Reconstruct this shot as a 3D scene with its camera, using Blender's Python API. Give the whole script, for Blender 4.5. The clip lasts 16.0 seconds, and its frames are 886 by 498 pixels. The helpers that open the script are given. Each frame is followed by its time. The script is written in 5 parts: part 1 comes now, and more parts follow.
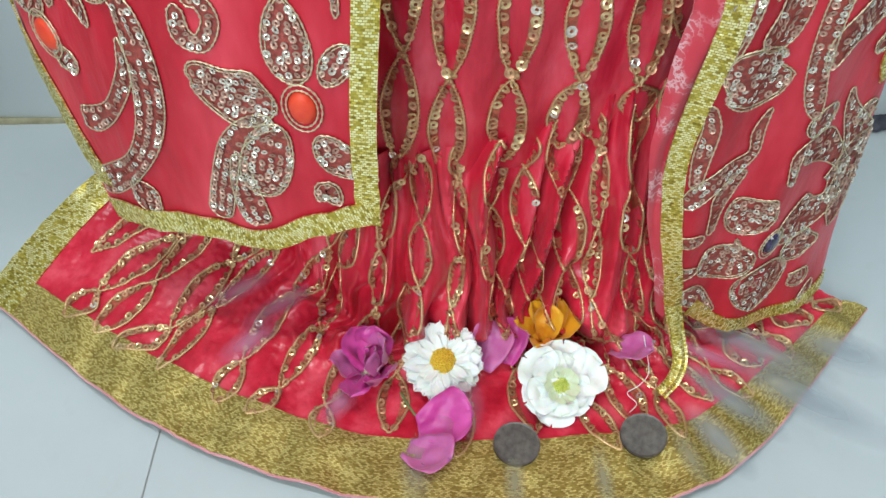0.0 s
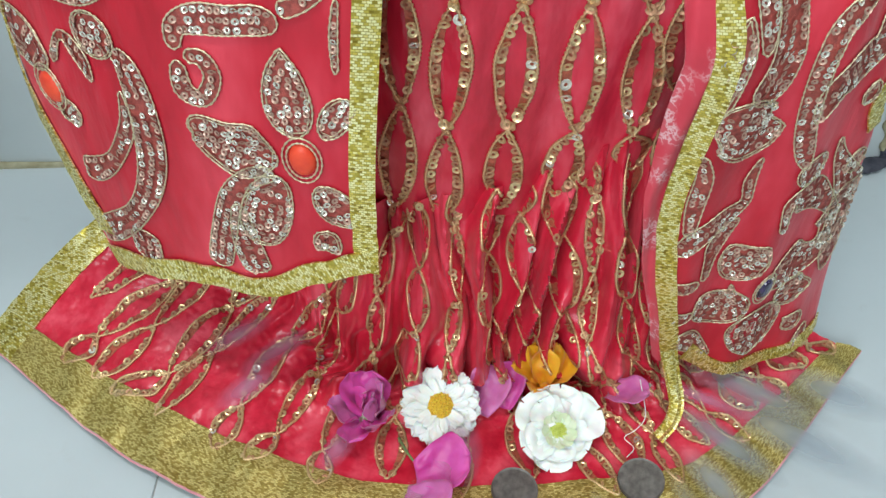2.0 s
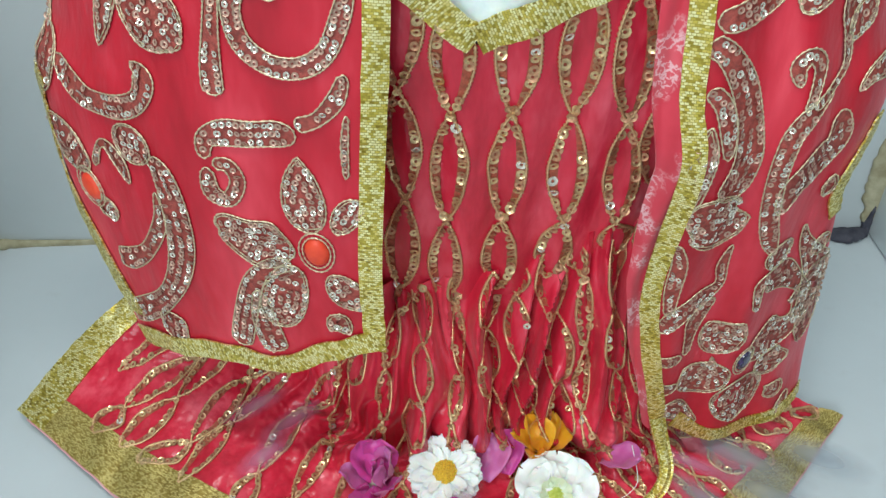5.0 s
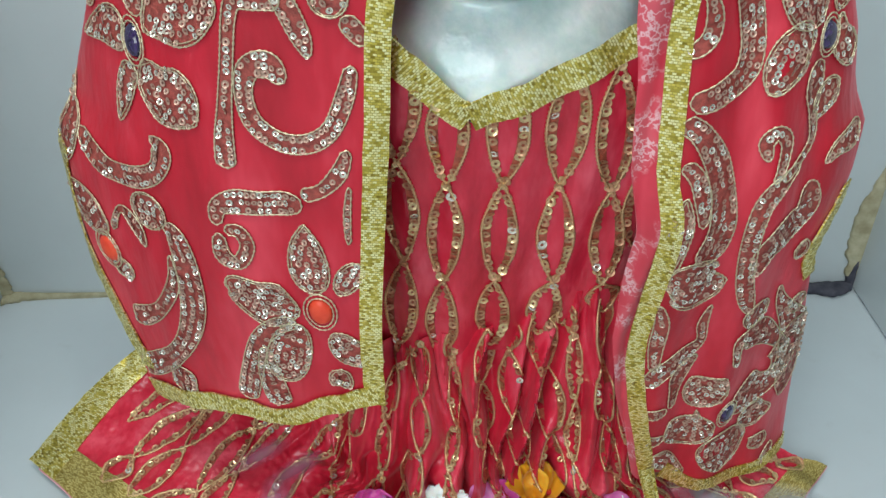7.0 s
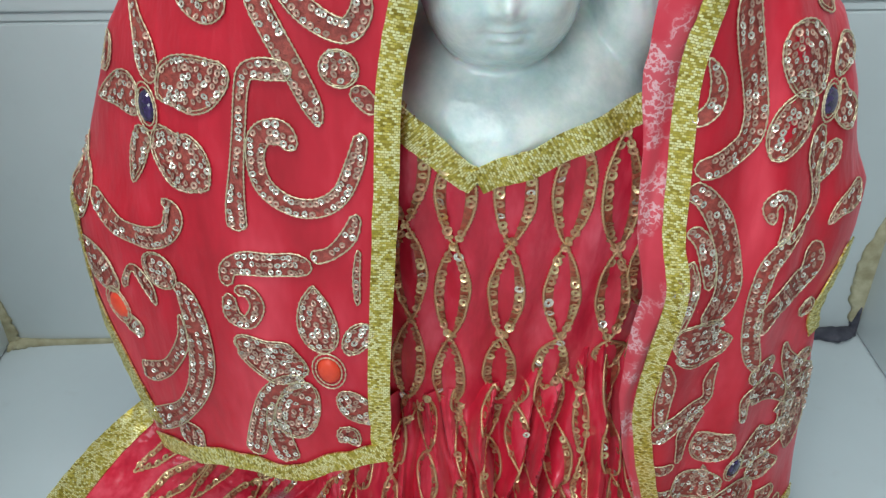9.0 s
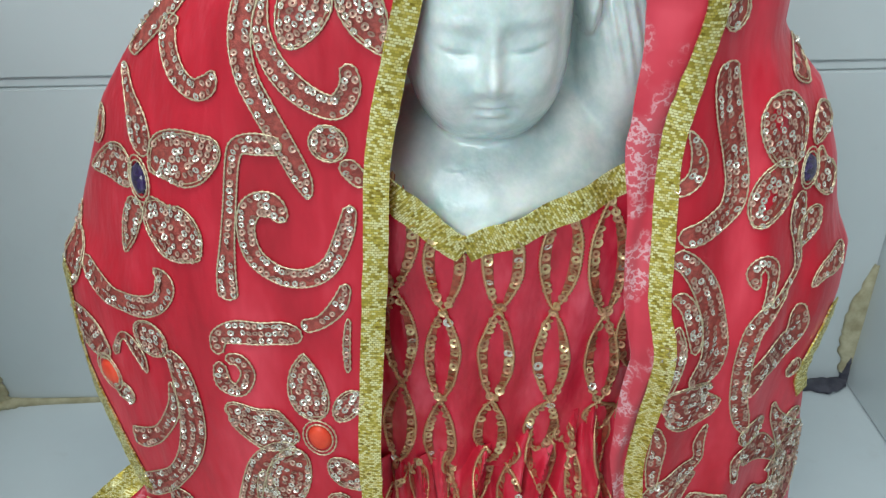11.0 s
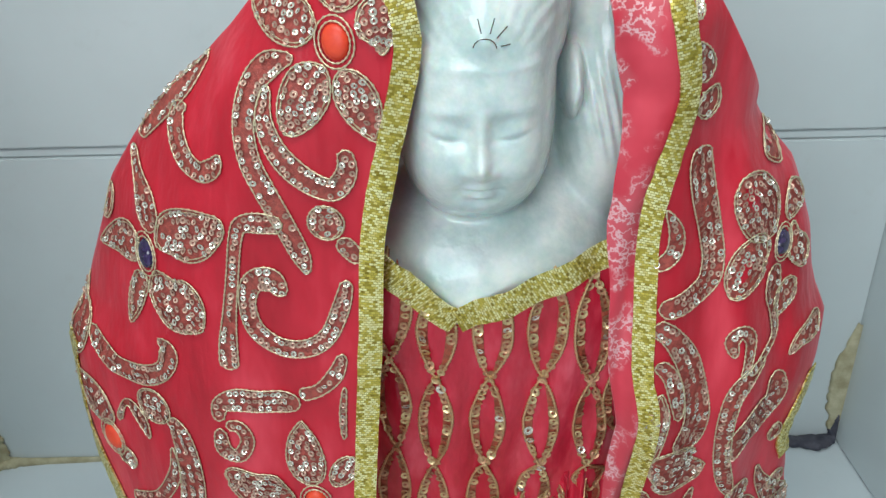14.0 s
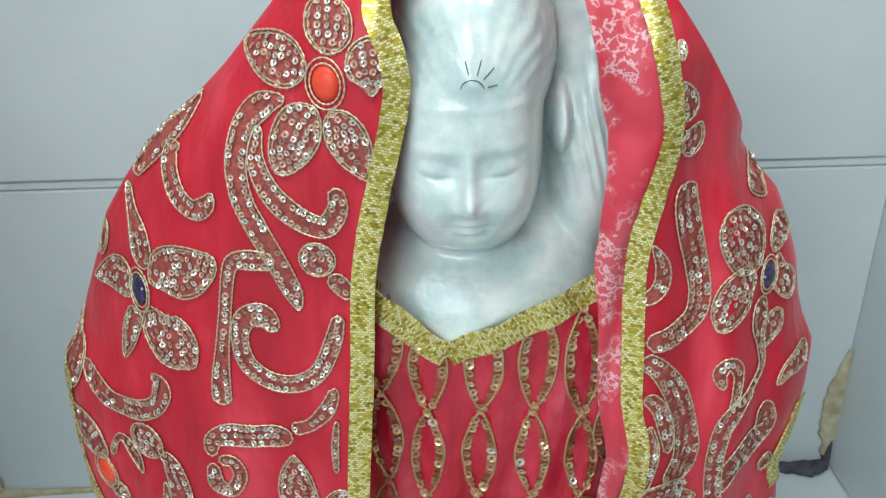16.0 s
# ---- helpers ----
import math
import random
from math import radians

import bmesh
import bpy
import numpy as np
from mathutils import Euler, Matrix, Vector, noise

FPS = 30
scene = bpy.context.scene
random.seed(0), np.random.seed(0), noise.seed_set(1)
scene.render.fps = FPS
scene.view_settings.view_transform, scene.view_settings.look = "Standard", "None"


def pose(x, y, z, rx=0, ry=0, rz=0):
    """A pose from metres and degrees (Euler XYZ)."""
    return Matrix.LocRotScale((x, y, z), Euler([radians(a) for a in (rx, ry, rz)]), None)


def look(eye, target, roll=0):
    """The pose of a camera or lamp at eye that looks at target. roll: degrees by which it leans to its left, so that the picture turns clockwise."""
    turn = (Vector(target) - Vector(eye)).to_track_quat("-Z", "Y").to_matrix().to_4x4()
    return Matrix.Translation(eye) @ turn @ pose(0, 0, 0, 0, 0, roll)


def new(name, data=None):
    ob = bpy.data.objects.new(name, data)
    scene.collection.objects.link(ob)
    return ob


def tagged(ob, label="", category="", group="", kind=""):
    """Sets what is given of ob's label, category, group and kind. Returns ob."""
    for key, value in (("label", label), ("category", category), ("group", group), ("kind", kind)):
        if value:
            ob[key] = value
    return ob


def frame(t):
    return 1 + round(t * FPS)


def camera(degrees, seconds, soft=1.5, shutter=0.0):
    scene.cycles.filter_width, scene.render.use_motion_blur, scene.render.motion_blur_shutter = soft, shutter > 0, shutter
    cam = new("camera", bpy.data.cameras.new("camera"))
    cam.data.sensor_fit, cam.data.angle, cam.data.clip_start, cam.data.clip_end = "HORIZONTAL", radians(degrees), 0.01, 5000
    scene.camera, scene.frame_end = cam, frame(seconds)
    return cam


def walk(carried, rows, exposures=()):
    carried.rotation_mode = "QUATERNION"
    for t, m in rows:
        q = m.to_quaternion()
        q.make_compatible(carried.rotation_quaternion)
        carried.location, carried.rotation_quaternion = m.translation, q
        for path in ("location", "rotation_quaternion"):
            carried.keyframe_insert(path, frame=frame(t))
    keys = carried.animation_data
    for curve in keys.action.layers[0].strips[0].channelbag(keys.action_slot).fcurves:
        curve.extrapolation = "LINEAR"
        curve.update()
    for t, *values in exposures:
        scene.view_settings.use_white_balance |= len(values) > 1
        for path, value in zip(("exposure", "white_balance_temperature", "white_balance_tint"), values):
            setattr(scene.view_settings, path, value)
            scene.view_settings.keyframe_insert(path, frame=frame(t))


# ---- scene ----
cam = camera(55.3, 16.0, soft=1.45)
PATH = [
    (0, (0.032, 0.043, 0.401), (0.048, 1.474, -0.997), 0.3),
    (0.5, (0.032, 0.044, 0.402), (0.055, 1.49, -0.979), 0.7),
    (1, (0.032, 0.043, 0.405), (0.054, 1.499, -0.966), 0.4),
    (1.5, (0.031, 0.046, 0.406), (0.056, 1.514, -0.952), 0.5),
    (2, (0.031, 0.044, 0.409), (0.058, 1.529, -0.93), 0.4),
    (2.5, (0.031, 0.04, 0.416), (0.055, 1.542, -0.905), 0.2),
    (3, (0.031, 0.038, 0.422), (0.05, 1.556, -0.881), -0.2),
    (3.5, (0.031, 0.036, 0.427), (0.047, 1.569, -0.857), -0.1),
    (4, (0.032, 0.033, 0.434), (0.047, 1.578, -0.836), -0.4),
    (6.5, (0.038, 0.009, 0.461), (0.035, 1.622, -0.722), -0.8),
    (7, (0.038, 0.007, 0.468), (0.04, 1.637, -0.69), -0.7),
    (7.5, (0.037, 0.005, 0.473), (0.035, 1.646, -0.67), -0.6),
    (8, (0.036, 0.004, 0.477), (0.027, 1.649, -0.661), -0.9),
    (8.5, (0.034, 0.007, 0.482), (0.03, 1.666, -0.636), -0.8),
    (9, (0.035, 0.012, 0.483), (0.035, 1.681, -0.619), -0.8),
    (9.5, (0.035, 0.01, 0.49), (0.044, 1.688, -0.598), -0.6),
    (10, (0.036, 0.016, 0.492), (0.051, 1.708, -0.574), -0.9),
    (12.5, (0.038, 0.009, 0.509), (0.058, 1.762, -0.454), -1.1),
    (13, (0.039, 0.007, 0.513), (0.062, 1.767, -0.436), -1.1),
    (13.5, (0.04, 0.004, 0.514), (0.065, 1.771, -0.422), -1.1),
    (14, (0.04, 0.003, 0.516), (0.066, 1.777, -0.406), -1.1),
    (14.5, (0.041, 0.003, 0.518), (0.069, 1.783, -0.394), -1.1),
    (15, (0.042, 0.004, 0.52), (0.069, 1.792, -0.376), -1.3),
    (15.5, (0.042, 0.001, 0.523), (0.074, 1.793, -0.364), -1.3),
    (16, (0.043, 0.001, 0.524), (0.079, 1.799, -0.353), -1.3),
]
walk(cam, [(t, look(eye, target, roll)) for t, eye, target, roll in PATH],
     exposures=[(0.0, 0.15), (4.0, 0.11), (7.0, -0.10), (9.0, -0.12), (16.0, -0.10)])

# ---- world and light ----
world = bpy.data.worlds.new("sky")
scene.world = world
world.use_nodes = True
wn = world.node_tree
sky = wn.nodes.new("ShaderNodeTexSky")
sky.sky_type, sky.sun_disc = "NISHITA", False
sky.sun_elevation, sky.sun_rotation = radians(50), radians(200)
wn.links.new(sky.outputs[0], wn.nodes["Background"].inputs[0])
wn.nodes["Background"].inputs[1].default_value = 0.10


def area_lamp(name, m, sx, sy, watts, colour):
    d = bpy.data.lights.new(name, "AREA")
    d.shape, d.size, d.size_y, d.energy, d.color = "RECTANGLE", sx, sy, watts, colour
    ob = new(name, d)
    ob.matrix_world = m
    return ob


# Frontal light from an assumed window behind the camera, out of view.
area_lamp("window_light", look((-0.76, -1.55, 1.25), (0.05, 0.3, 0.3)), 1.3, 1.0, 27.5, (0.88, 0.97, 1.0))
# Fill added overhead, with no fixture, to brighten the upper wall and bodice.
area_lamp("overhead_fill", look((0.02, 0.08, 1.20), (0.07, 0.42, 0.25)), 0.6, 0.06, 5.4, (0.95, 1.0, 0.98))


# ---- materials ----
class Mat:
    def __init__(self, name):
        self.m = bpy.data.materials.new(name)
        self.m.use_nodes = True
        self.t = self.m.node_tree
        self.b = self.t.nodes["Principled BSDF"]

    def n(self, kind, **kw):
        nd = self.t.nodes.new("ShaderNode" + kind)
        for k, v in kw.items():
            nd.inputs[k].default_value = v
        return nd

    def l(self, a, b):
        self.t.links.new(a, b)

    def set(self, **kw):
        for k, v in kw.items():
            self.b.inputs[k.replace("_", " ")].default_value = v
        return self

    def coords(self):
        return self.n("TexCoord").outputs["Object"]

    def noise(self, scale, detail=4.0, rough=0.55, vec=None):
        nd = self.n("TexNoise", Scale=scale, Detail=detail, Roughness=rough)
        self.l(vec or self.coords(), nd.inputs["Vector"])
        return nd.outputs["Fac"]

    def ramp(self, fac, stops):
        r = self.n("ValToRGB")
        e = r.color_ramp.elements
        while len(e) < len(stops):
            e.new(0.5)
        for el, (p, c) in zip(e, stops):
            el.position, el.color = p, (*c, 1) if len(c) == 3 else c
        self.l(fac, r.inputs[0])
        return r.outputs["Color"]

    def bump(self, height, strength, distance):
        bp = self.n("Bump", Strength=strength, Distance=distance)
        self.l(height, bp.inputs["Height"])
        if self.b.inputs["Normal"].is_linked:
            self.l(self.b.inputs["Normal"].links[0].from_socket, bp.inputs["Normal"])
        self.l(bp.outputs[0], self.b.inputs["Normal"])
        return self

    def math(self, op, a, b=None):
        nd = self.n("Math")
        nd.operation = op
        for i, v in enumerate((a, b)):
            if v is None:
                continue
            if isinstance(v, (int, float)):
                nd.inputs[i].default_value = v
            else:
                self.l(v, nd.inputs[i])
        return nd.outputs[0]


def satin(name, dark, mid, light, rough, sheen=0.4, weave=900.0, cloud=48.0):
    s = Mat(name)
    mp = s.n("Mapping")
    mp.inputs["Scale"].default_value = (1.0, 1.0, 0.35)
    s.l(s.coords(), mp.inputs["Vector"])
    # Stretched noise paints soft sheen and fold shading into the cloth colour.
    big = s.noise(cloud, 4, 0.6, mp.outputs[0])
    s.l(s.ramp(big, [(0.25, dark), (0.5, mid), (0.75, light)]), s.b.inputs["Base Color"])
    s.set(Roughness=rough, Sheen_Weight=sheen, Sheen_Roughness=0.35, Specular_IOR_Level=0.45)
    s.b.inputs["Sheen Tint"].default_value = (1.0, 0.45, 0.5, 1)
    s.bump(s.noise(weave, 2), 0.12, 0.0006)
    s.bump(s.noise(60, 3, 0.5, mp.outputs[0]), 0.4, 0.006)
    return s.m


def woven_gold(name, dark, mid, light, width, height, rough, metal, patch_amount):
    """Flat metallic yarn: rows of short floats, each with a brightness of its own, and broad random patches."""
    s = Mat(name)
    uv = s.n("UVMap").outputs["UV"]
    wob = s.n("TexNoise", Scale=900.0, Detail=2.0)
    s.l(uv, wob.inputs["Vector"])
    off = s.n("VectorMath")
    off.operation = "MULTIPLY_ADD"
    s.l(wob.outputs["Color"], off.inputs[0])
    off.inputs[1].default_value = (width * 0.18, height * 0.35, 0)
    s.l(uv, off.inputs[2])
    # Random brightness per float paints the yarn's sparkle into the base colour.
    br = s.n("TexBrick", Scale=1.0)
    s.l(off.outputs[0], br.inputs["Vector"])
    br.inputs["Color1"].default_value = (0, 0, 0, 1)
    br.inputs["Color2"].default_value = (1, 1, 1, 1)
    br.inputs["Mortar"].default_value = (0.12, 0.12, 0.12, 1)
    br.inputs["Mortar Size"].default_value = height * 0.12
    br.inputs["Mortar Smooth"].default_value = 0.4
    br.inputs["Brick Width"].default_value = width
    br.inputs["Row Height"].default_value = height
    patch = s.noise(95, 4, 0.65)
    mix = s.math("ADD", s.math("MULTIPLY", br.outputs["Color"], 0.55), s.math("ADD", s.math("MULTIPLY", patch, patch_amount), 0.31 - 0.5 * patch_amount))
    s.l(s.ramp(mix, [(0.28, dark), (0.50, mid), (0.70, light)]), s.b.inputs["Base Color"])
    s.set(Metallic=metal, Roughness=rough)
    s.bump(br.outputs["Color"], 0.8, 0.0010)
    s.bump(s.noise(70, 3), 0.25, 0.003)
    return s.m


RED_VEIL = satin("red_organza", (0.36, 0.004, 0.014), (0.57, 0.012, 0.032), (0.80, 0.070, 0.105), 0.46, 0.22, 900.0, 24.0)
RED_SATIN = satin("red_satin", (0.40, 0.004, 0.016), (0.66, 0.022, 0.054), (0.86, 0.11, 0.16), 0.27, 0.25, 900.0, 40.0)
GOLD_TRIM = woven_gold("gold_lace", (0.24, 0.17, 0.012), (0.76, 0.61, 0.11), (1.0, 0.95, 0.52), 0.0019, 0.0012, 0.36, 0.7, 0.25)
GOLD_HEM = woven_gold("gold_hem_ribbon", (0.26, 0.18, 0.035), (0.43, 0.32, 0.075), (0.76, 0.65, 0.25), 0.0017, 0.0009, 0.48, 0.55, 0.3)


def lace_material():
    s = Mat("red_lining_with_lace")
    nz = s.noise(170, 3, 0.6)
    lines = s.ramp(s.math("ABSOLUTE", s.math("SUBTRACT", nz, 0.5)), [(0.012, (1, 1, 1)), (0.05, (0, 0, 0))])
    patch = s.ramp(s.noise(34, 2), [(0.50, (0, 0, 0)), (0.58, (1, 1, 1))])
    haze = s.math("MULTIPLY", patch, s.math("ADD", s.math("MULTIPLY", lines, 0.65), 0.08))
    mx = s.n("Mix")
    mx.data_type = "RGBA"
    s.l(haze, mx.inputs[0])
    s.l(s.ramp(s.noise(40, 3), [(0.3, (0.58, 0.02, 0.045)), (0.7, (0.72, 0.05, 0.085))]), mx.inputs[6])
    mx.inputs[7].default_value = (0.85, 0.62, 0.64, 1)
    s.l(mx.outputs[2], s.b.inputs["Base Color"])
    return s.set(Roughness=0.5, Sheen_Weight=0.3).m


LACE_BACK = lace_material()
PINK_FRAY = satin("pink_frayed_edge", (0.62, 0.22, 0.26), (0.70, 0.32, 0.36), (0.75, 0.42, 0.45), 0.7, 0.2)


def plain_metal(name, c, rough, grain=500.0, metal=0.9):
    s = Mat(name)
    s.l(s.ramp(s.noise(grain, 2), [(0.3, tuple(v * 0.6 for v in c)), (0.7, c)]), s.b.inputs["Base Color"])
    return s.set(Metallic=metal, Roughness=rough).m


SILVER_THREAD = plain_metal("silver_gilt_thread", (0.90, 0.80, 0.54), 0.45, 1500, 0.6)
GOLD_THREAD = plain_metal("gold_thread", (0.93, 0.64, 0.34), 0.42, 1500, 0.6)
SILVER_SEQUIN = plain_metal("silver_sequin", (1.0, 0.92, 0.78), 0.22, 500, 0.65)
DULL_SEQUIN = plain_metal("muted_sequin", (0.66, 0.42, 0.32), 0.42, 500, 0.5)
GOLD_SEQUIN = plain_metal("gold_sequin", (0.88, 0.64, 0.34), 0.28, 500, 0.75)
ROSE_SEQUIN = plain_metal("copper_sequin", (0.64, 0.34, 0.19), 0.42, 500, 0.5)


def net_material(name, c):
    s = Mat(name)
    s.l(s.ramp(s.noise(420, 3), [(0.35, tuple(v * 0.55 for v in c)), (0.65, c)]), s.b.inputs["Base Color"])
    s.set(Roughness=0.6)
    return s.bump(s.noise(1100, 2), 0.6, 0.0008).m


SILVER_NET = net_material("silver_stitched_net", (0.46, 0.085, 0.065))
GOLD_NET = net_material("gold_stitched_net", (0.54, 0.12, 0.065))


def tile_material(name, c):
    s = Mat(name)
    a = s.ramp(s.noise(6, 5), [(0.3, tuple(v * 0.9 for v in c)), (0.7, c)])
    dirt = s.ramp(s.noise(38, 6, 0.65), [(0.60, (0, 0, 0)), (0.78, (1, 1, 1))])
    mx = s.n("Mix")
    mx.data_type = "RGBA"
    s.l(s.math("MULTIPLY", dirt, 0.22), mx.inputs[0])
    s.l(a, mx.inputs[6])
    mx.inputs[7].default_value = (0.42, 0.43, 0.42, 1)
    s.l(mx.outputs[2], s.b.inputs["Base Color"])
    s.set(Roughness=0.38, Specular_IOR_Level=0.4)
    return s.bump(s.noise(25, 3), 0.06, 0.003).m


TILE_FLOOR = tile_material("white_floor_tile", (0.60, 0.67, 0.70))
TILE_WALL = tile_material("white_wall_tile", (0.56, 0.62, 0.63))
GROUT = Mat("grey_grout")
GROUT.l(GROUT.ramp(GROUT.noise(120), [(0.3, (0.34, 0.35, 0.35)), (0.7, (0.50, 0.51, 0.51))]), GROUT.b.inputs["Base Color"])
GROUT = GROUT.set(Roughness=0.9).m
PLASTER = Mat("room_plaster")
PLASTER.l(PLASTER.ramp(PLASTER.noise(5), [(0.3, (0.55, 0.56, 0.56)), (0.7, (0.64, 0.65, 0.65))]), PLASTER.b.inputs["Base Color"])
PLASTER = PLASTER.set(Roughness=0.9).m


def marble_material():
    s = Mat("polished_white_marble")
    c1 = s.ramp(s.noise(26, 6, 0.62), [(0.34, (0.46, 0.61, 0.60)), (0.62, (0.84, 0.89, 0.87))])
    s.l(c1, s.b.inputs["Base Color"])
    s.set(Roughness=0.2, Subsurface_Weight=0.25, Subsurface_Scale=0.01, Specular_IOR_Level=0.55, Coat_Weight=0.2, Coat_Roughness=0.12)
    s.bump(s.noise(38, 4), 0.28, 0.006)
    s.bump(s.noise(150, 3), 0.08, 0.002)
    return s.m


MARBLE = marble_material()
DARK_PAINT = net_material("dark_brown_paint", (0.09, 0.05, 0.04))


# ---- mesh helpers ----
def mesh_object(name, verts, faces, mats, parent=None, label="", smooth=True, idx=None):
    me = bpy.data.meshes.new(name)
    me.from_pydata([tuple(v) for v in verts], [], faces)
    for m in mats if isinstance(mats, (list, tuple)) else [mats]:
        me.materials.append(m)
    me.polygons.foreach_set("use_smooth", [smooth] * len(me.polygons))
    if idx is not None:
        me.polygons.foreach_set("material_index", idx)
    me.update()
    ob = new(name, me)
    if parent is not None:
        ob.parent = parent
    if label:
        ob["label"] = label
    return ob


def part(name, bm, material, parent, label="", smooth=True):
    me = bpy.data.meshes.new(name)
    bm.to_mesh(me)
    bm.free()
    me.materials.append(material)
    me.polygons.foreach_set("use_smooth", [smooth] * len(me.polygons))
    ob = new(name, me)
    ob.parent = parent
    if label:
        ob["label"] = label
    return ob


def empty(name, place, label, category, group="", kind=""):
    e = new(name)
    e.empty_display_size = 0.02
    e.location = place
    return tagged(e, label, category, group, kind)


def under(child, parent):
    """Keep world coordinates of child's mesh while the parent empty stands elsewhere."""
    child.matrix_parent_inverse = Matrix.Translation(parent.location).inverted()
    return child


def grid(fn, nu, nv):
    vs = [fn(i / nu, j / nv) for j in range(nv + 1) for i in range(nu + 1)]
    fs = [(j * (nu + 1) + i, j * (nu + 1) + i + 1, (j + 1) * (nu + 1) + i + 1, (j + 1) * (nu + 1) + i) for j in range(nv) for i in range(nu)]
    return vs, fs


def lay_uv(me, nu, nv):
    """Unrolls a grid mesh in metres: u along its first direction, v along its second."""
    co = [v.co for v in me.vertices]
    w = nu + 1
    us, vs = [0.0], [0.0]
    for i in range(nu):
        us.append(us[-1] + (co[(nv // 2) * w + i + 1] - co[(nv // 2) * w + i]).length)
    for j in range(nv):
        vs.append(vs[-1] + (co[(j + 1) * w + nu // 2] - co[j * w + nu // 2]).length)
    layer = me.uv_layers.new(name="cloth")
    flat = []
    for lp in me.loops:
        flat += (us[lp.vertex_index % w], vs[lp.vertex_index // w])
    layer.data.foreach_set("uv", flat)


def sheet(name, fn, nu, nv, mat, parent, label="", thick=0.0009):
    vs, fs = grid(fn, nu, nv)
    ob = mesh_object(name, vs, fs, mat, parent, label)
    lay_uv(ob.data, nu, nv)
    sol = ob.modifiers.new("thickness", "SOLIDIFY")
    sol.thickness, sol.offset = thick, 0.0
    ob.modifiers.new("crisp_rim", "EDGE_SPLIT").split_angle = radians(65)
    return under(ob, parent)


def box_bm(bm, x0, x1, y0, y1, z0, z1):
    vs = [bm.verts.new((x, y, z)) for x in (x0, x1) for y in (y0, y1) for z in (z0, z1)]
    for f in ((0, 1, 3, 2), (4, 6, 7, 5), (0, 4, 5, 1), (2, 3, 7, 6), (0, 2, 6, 4), (1, 5, 7, 3)):
        bm.faces.new([vs[i] for i in f])


def box(name, x0, x1, y0, y1, z0, z1, mat, bevel=0.0, parent=None, label=""):
    bm = bmesh.new()
    box_bm(bm, x0, x1, y0, y1, z0, z1)
    if bevel:
        bmesh.ops.bevel(bm, geom=bm.edges[:], offset=bevel, segments=2, affect="EDGES")
    bmesh.ops.recalc_face_normals(bm, faces=bm.faces[:])
    me = bpy.data.meshes.new(name)
    bm.to_mesh(me)
    bm.free()
    me.materials.append(mat)
    ob = new(name, me)
    if parent is not None:
        ob.parent = parent
    if label:
        ob["label"] = label
    return ob


def lerp_list(pts, v):
    """Smooth reading of a short table of (key, value)."""
    if v <= pts[0][0]:
        return pts[0][1]
    for (a, p), (b, q) in zip(pts, pts[1:]):
        if v <= b:
            return p + (q - p) * (v - a) / (b - a)
    return pts[-1][1]


def spline(pts, n):
    """Catmull-Rom through a few control points (tuples of any length)."""
    P = [np.array(p, float) for p in pts]
    P = [2 * P[0] - P[1]] + P + [2 * P[-1] - P[-2]]
    out = []
    segs = len(P) - 3
    for k in range(n + 1):
        u = k / n * segs
        i = min(int(u), segs - 1)
        t = u - i
        a, b, c, d = P[i:i + 4]
        out.append(0.5 * ((2 * b) + (c - a) * t + (2 * a - 5 * b + 4 * c - d) * t * t + (3 * b - a - 3 * c + d) * t ** 3))
    return out


def tube(vs, fs, pts, r, closed=True, rope=0.42):
    """A corded thread along the points."""
    n = len(pts)
    base = len(vs)
    for k, p in enumerate(pts):
        q = pts[(k + 1) % n] - pts[k - 1] if closed or 0 < k < n - 1 else (pts[1] - pts[0] if k == 0 else pts[-1] - pts[-2])
        q = q.normalized() if q.length > 1e-9 else Vector((0, 0, 1))
        side = q.cross(Vector((0, -1, 0.2))).normalized()
        up = side.cross(q)
        rr = r * (1 + rope * (1 if k % 2 else -1))
        for c, d in ((1, 0), (0, 1), (-1, 0), (0, -1)):
            vs.append(p + side * (rr * c) + up * (rr * d))
    for k in range(n if closed else n - 1):
        a, b = base + 4 * k, base + 4 * ((k + 1) % n)
        for c in range(4):
            fs.append((a + c, a + (c + 1) % 4, b + (c + 1) % 4, b + c))


# ---- the niche ----
NX0, NX1, NY = -0.352, 0.402, 0.601
GROOVE_Z, TILE_GAP = 0.290, 0.007

floor = box("floor", -2.0, 2.0, -1.75, NY + 0.1, -0.06, -0.0009, GROUT)
tagged(floor, "grey grouted bed under white floor tiles", "floor", kind="structure")
xs = [-2.0, -1.33, -0.725, -0.1215, 0.4835, 1.09, 2.0]
ys = [-1.75, -1.3, -0.695, -0.09, 0.70]
for i in range(len(xs) - 1):
    for j in range(len(ys) - 1):
        box("floor_tile", xs[i] + 0.0004, xs[i + 1] - 0.0004, ys[j] + 0.0004, ys[j + 1] - 0.0004, -0.0008, 0.0, TILE_FLOOR, 0.0003, floor)

wall_back = box("wall_back", NX0 - 0.05, NX1 + 0.05, NY + 0.004, NY + 0.1, 0.0, 1.3, TILE_WALL)
tagged(wall_back, "white tiled back wall of the shrine niche", "wall", kind="structure")
box("wall_tile", NX0, NX1, NY, NY + 0.0035, 0.002, GROOVE_Z, TILE_WALL, 0.0012, wall_back)
box("wall_tile", NX0, NX1, NY + 0.002, NY + 0.0035, GROOVE_Z + 0.0009, GROOVE_Z + TILE_GAP, TILE_WALL, 0.0006, wall_back)
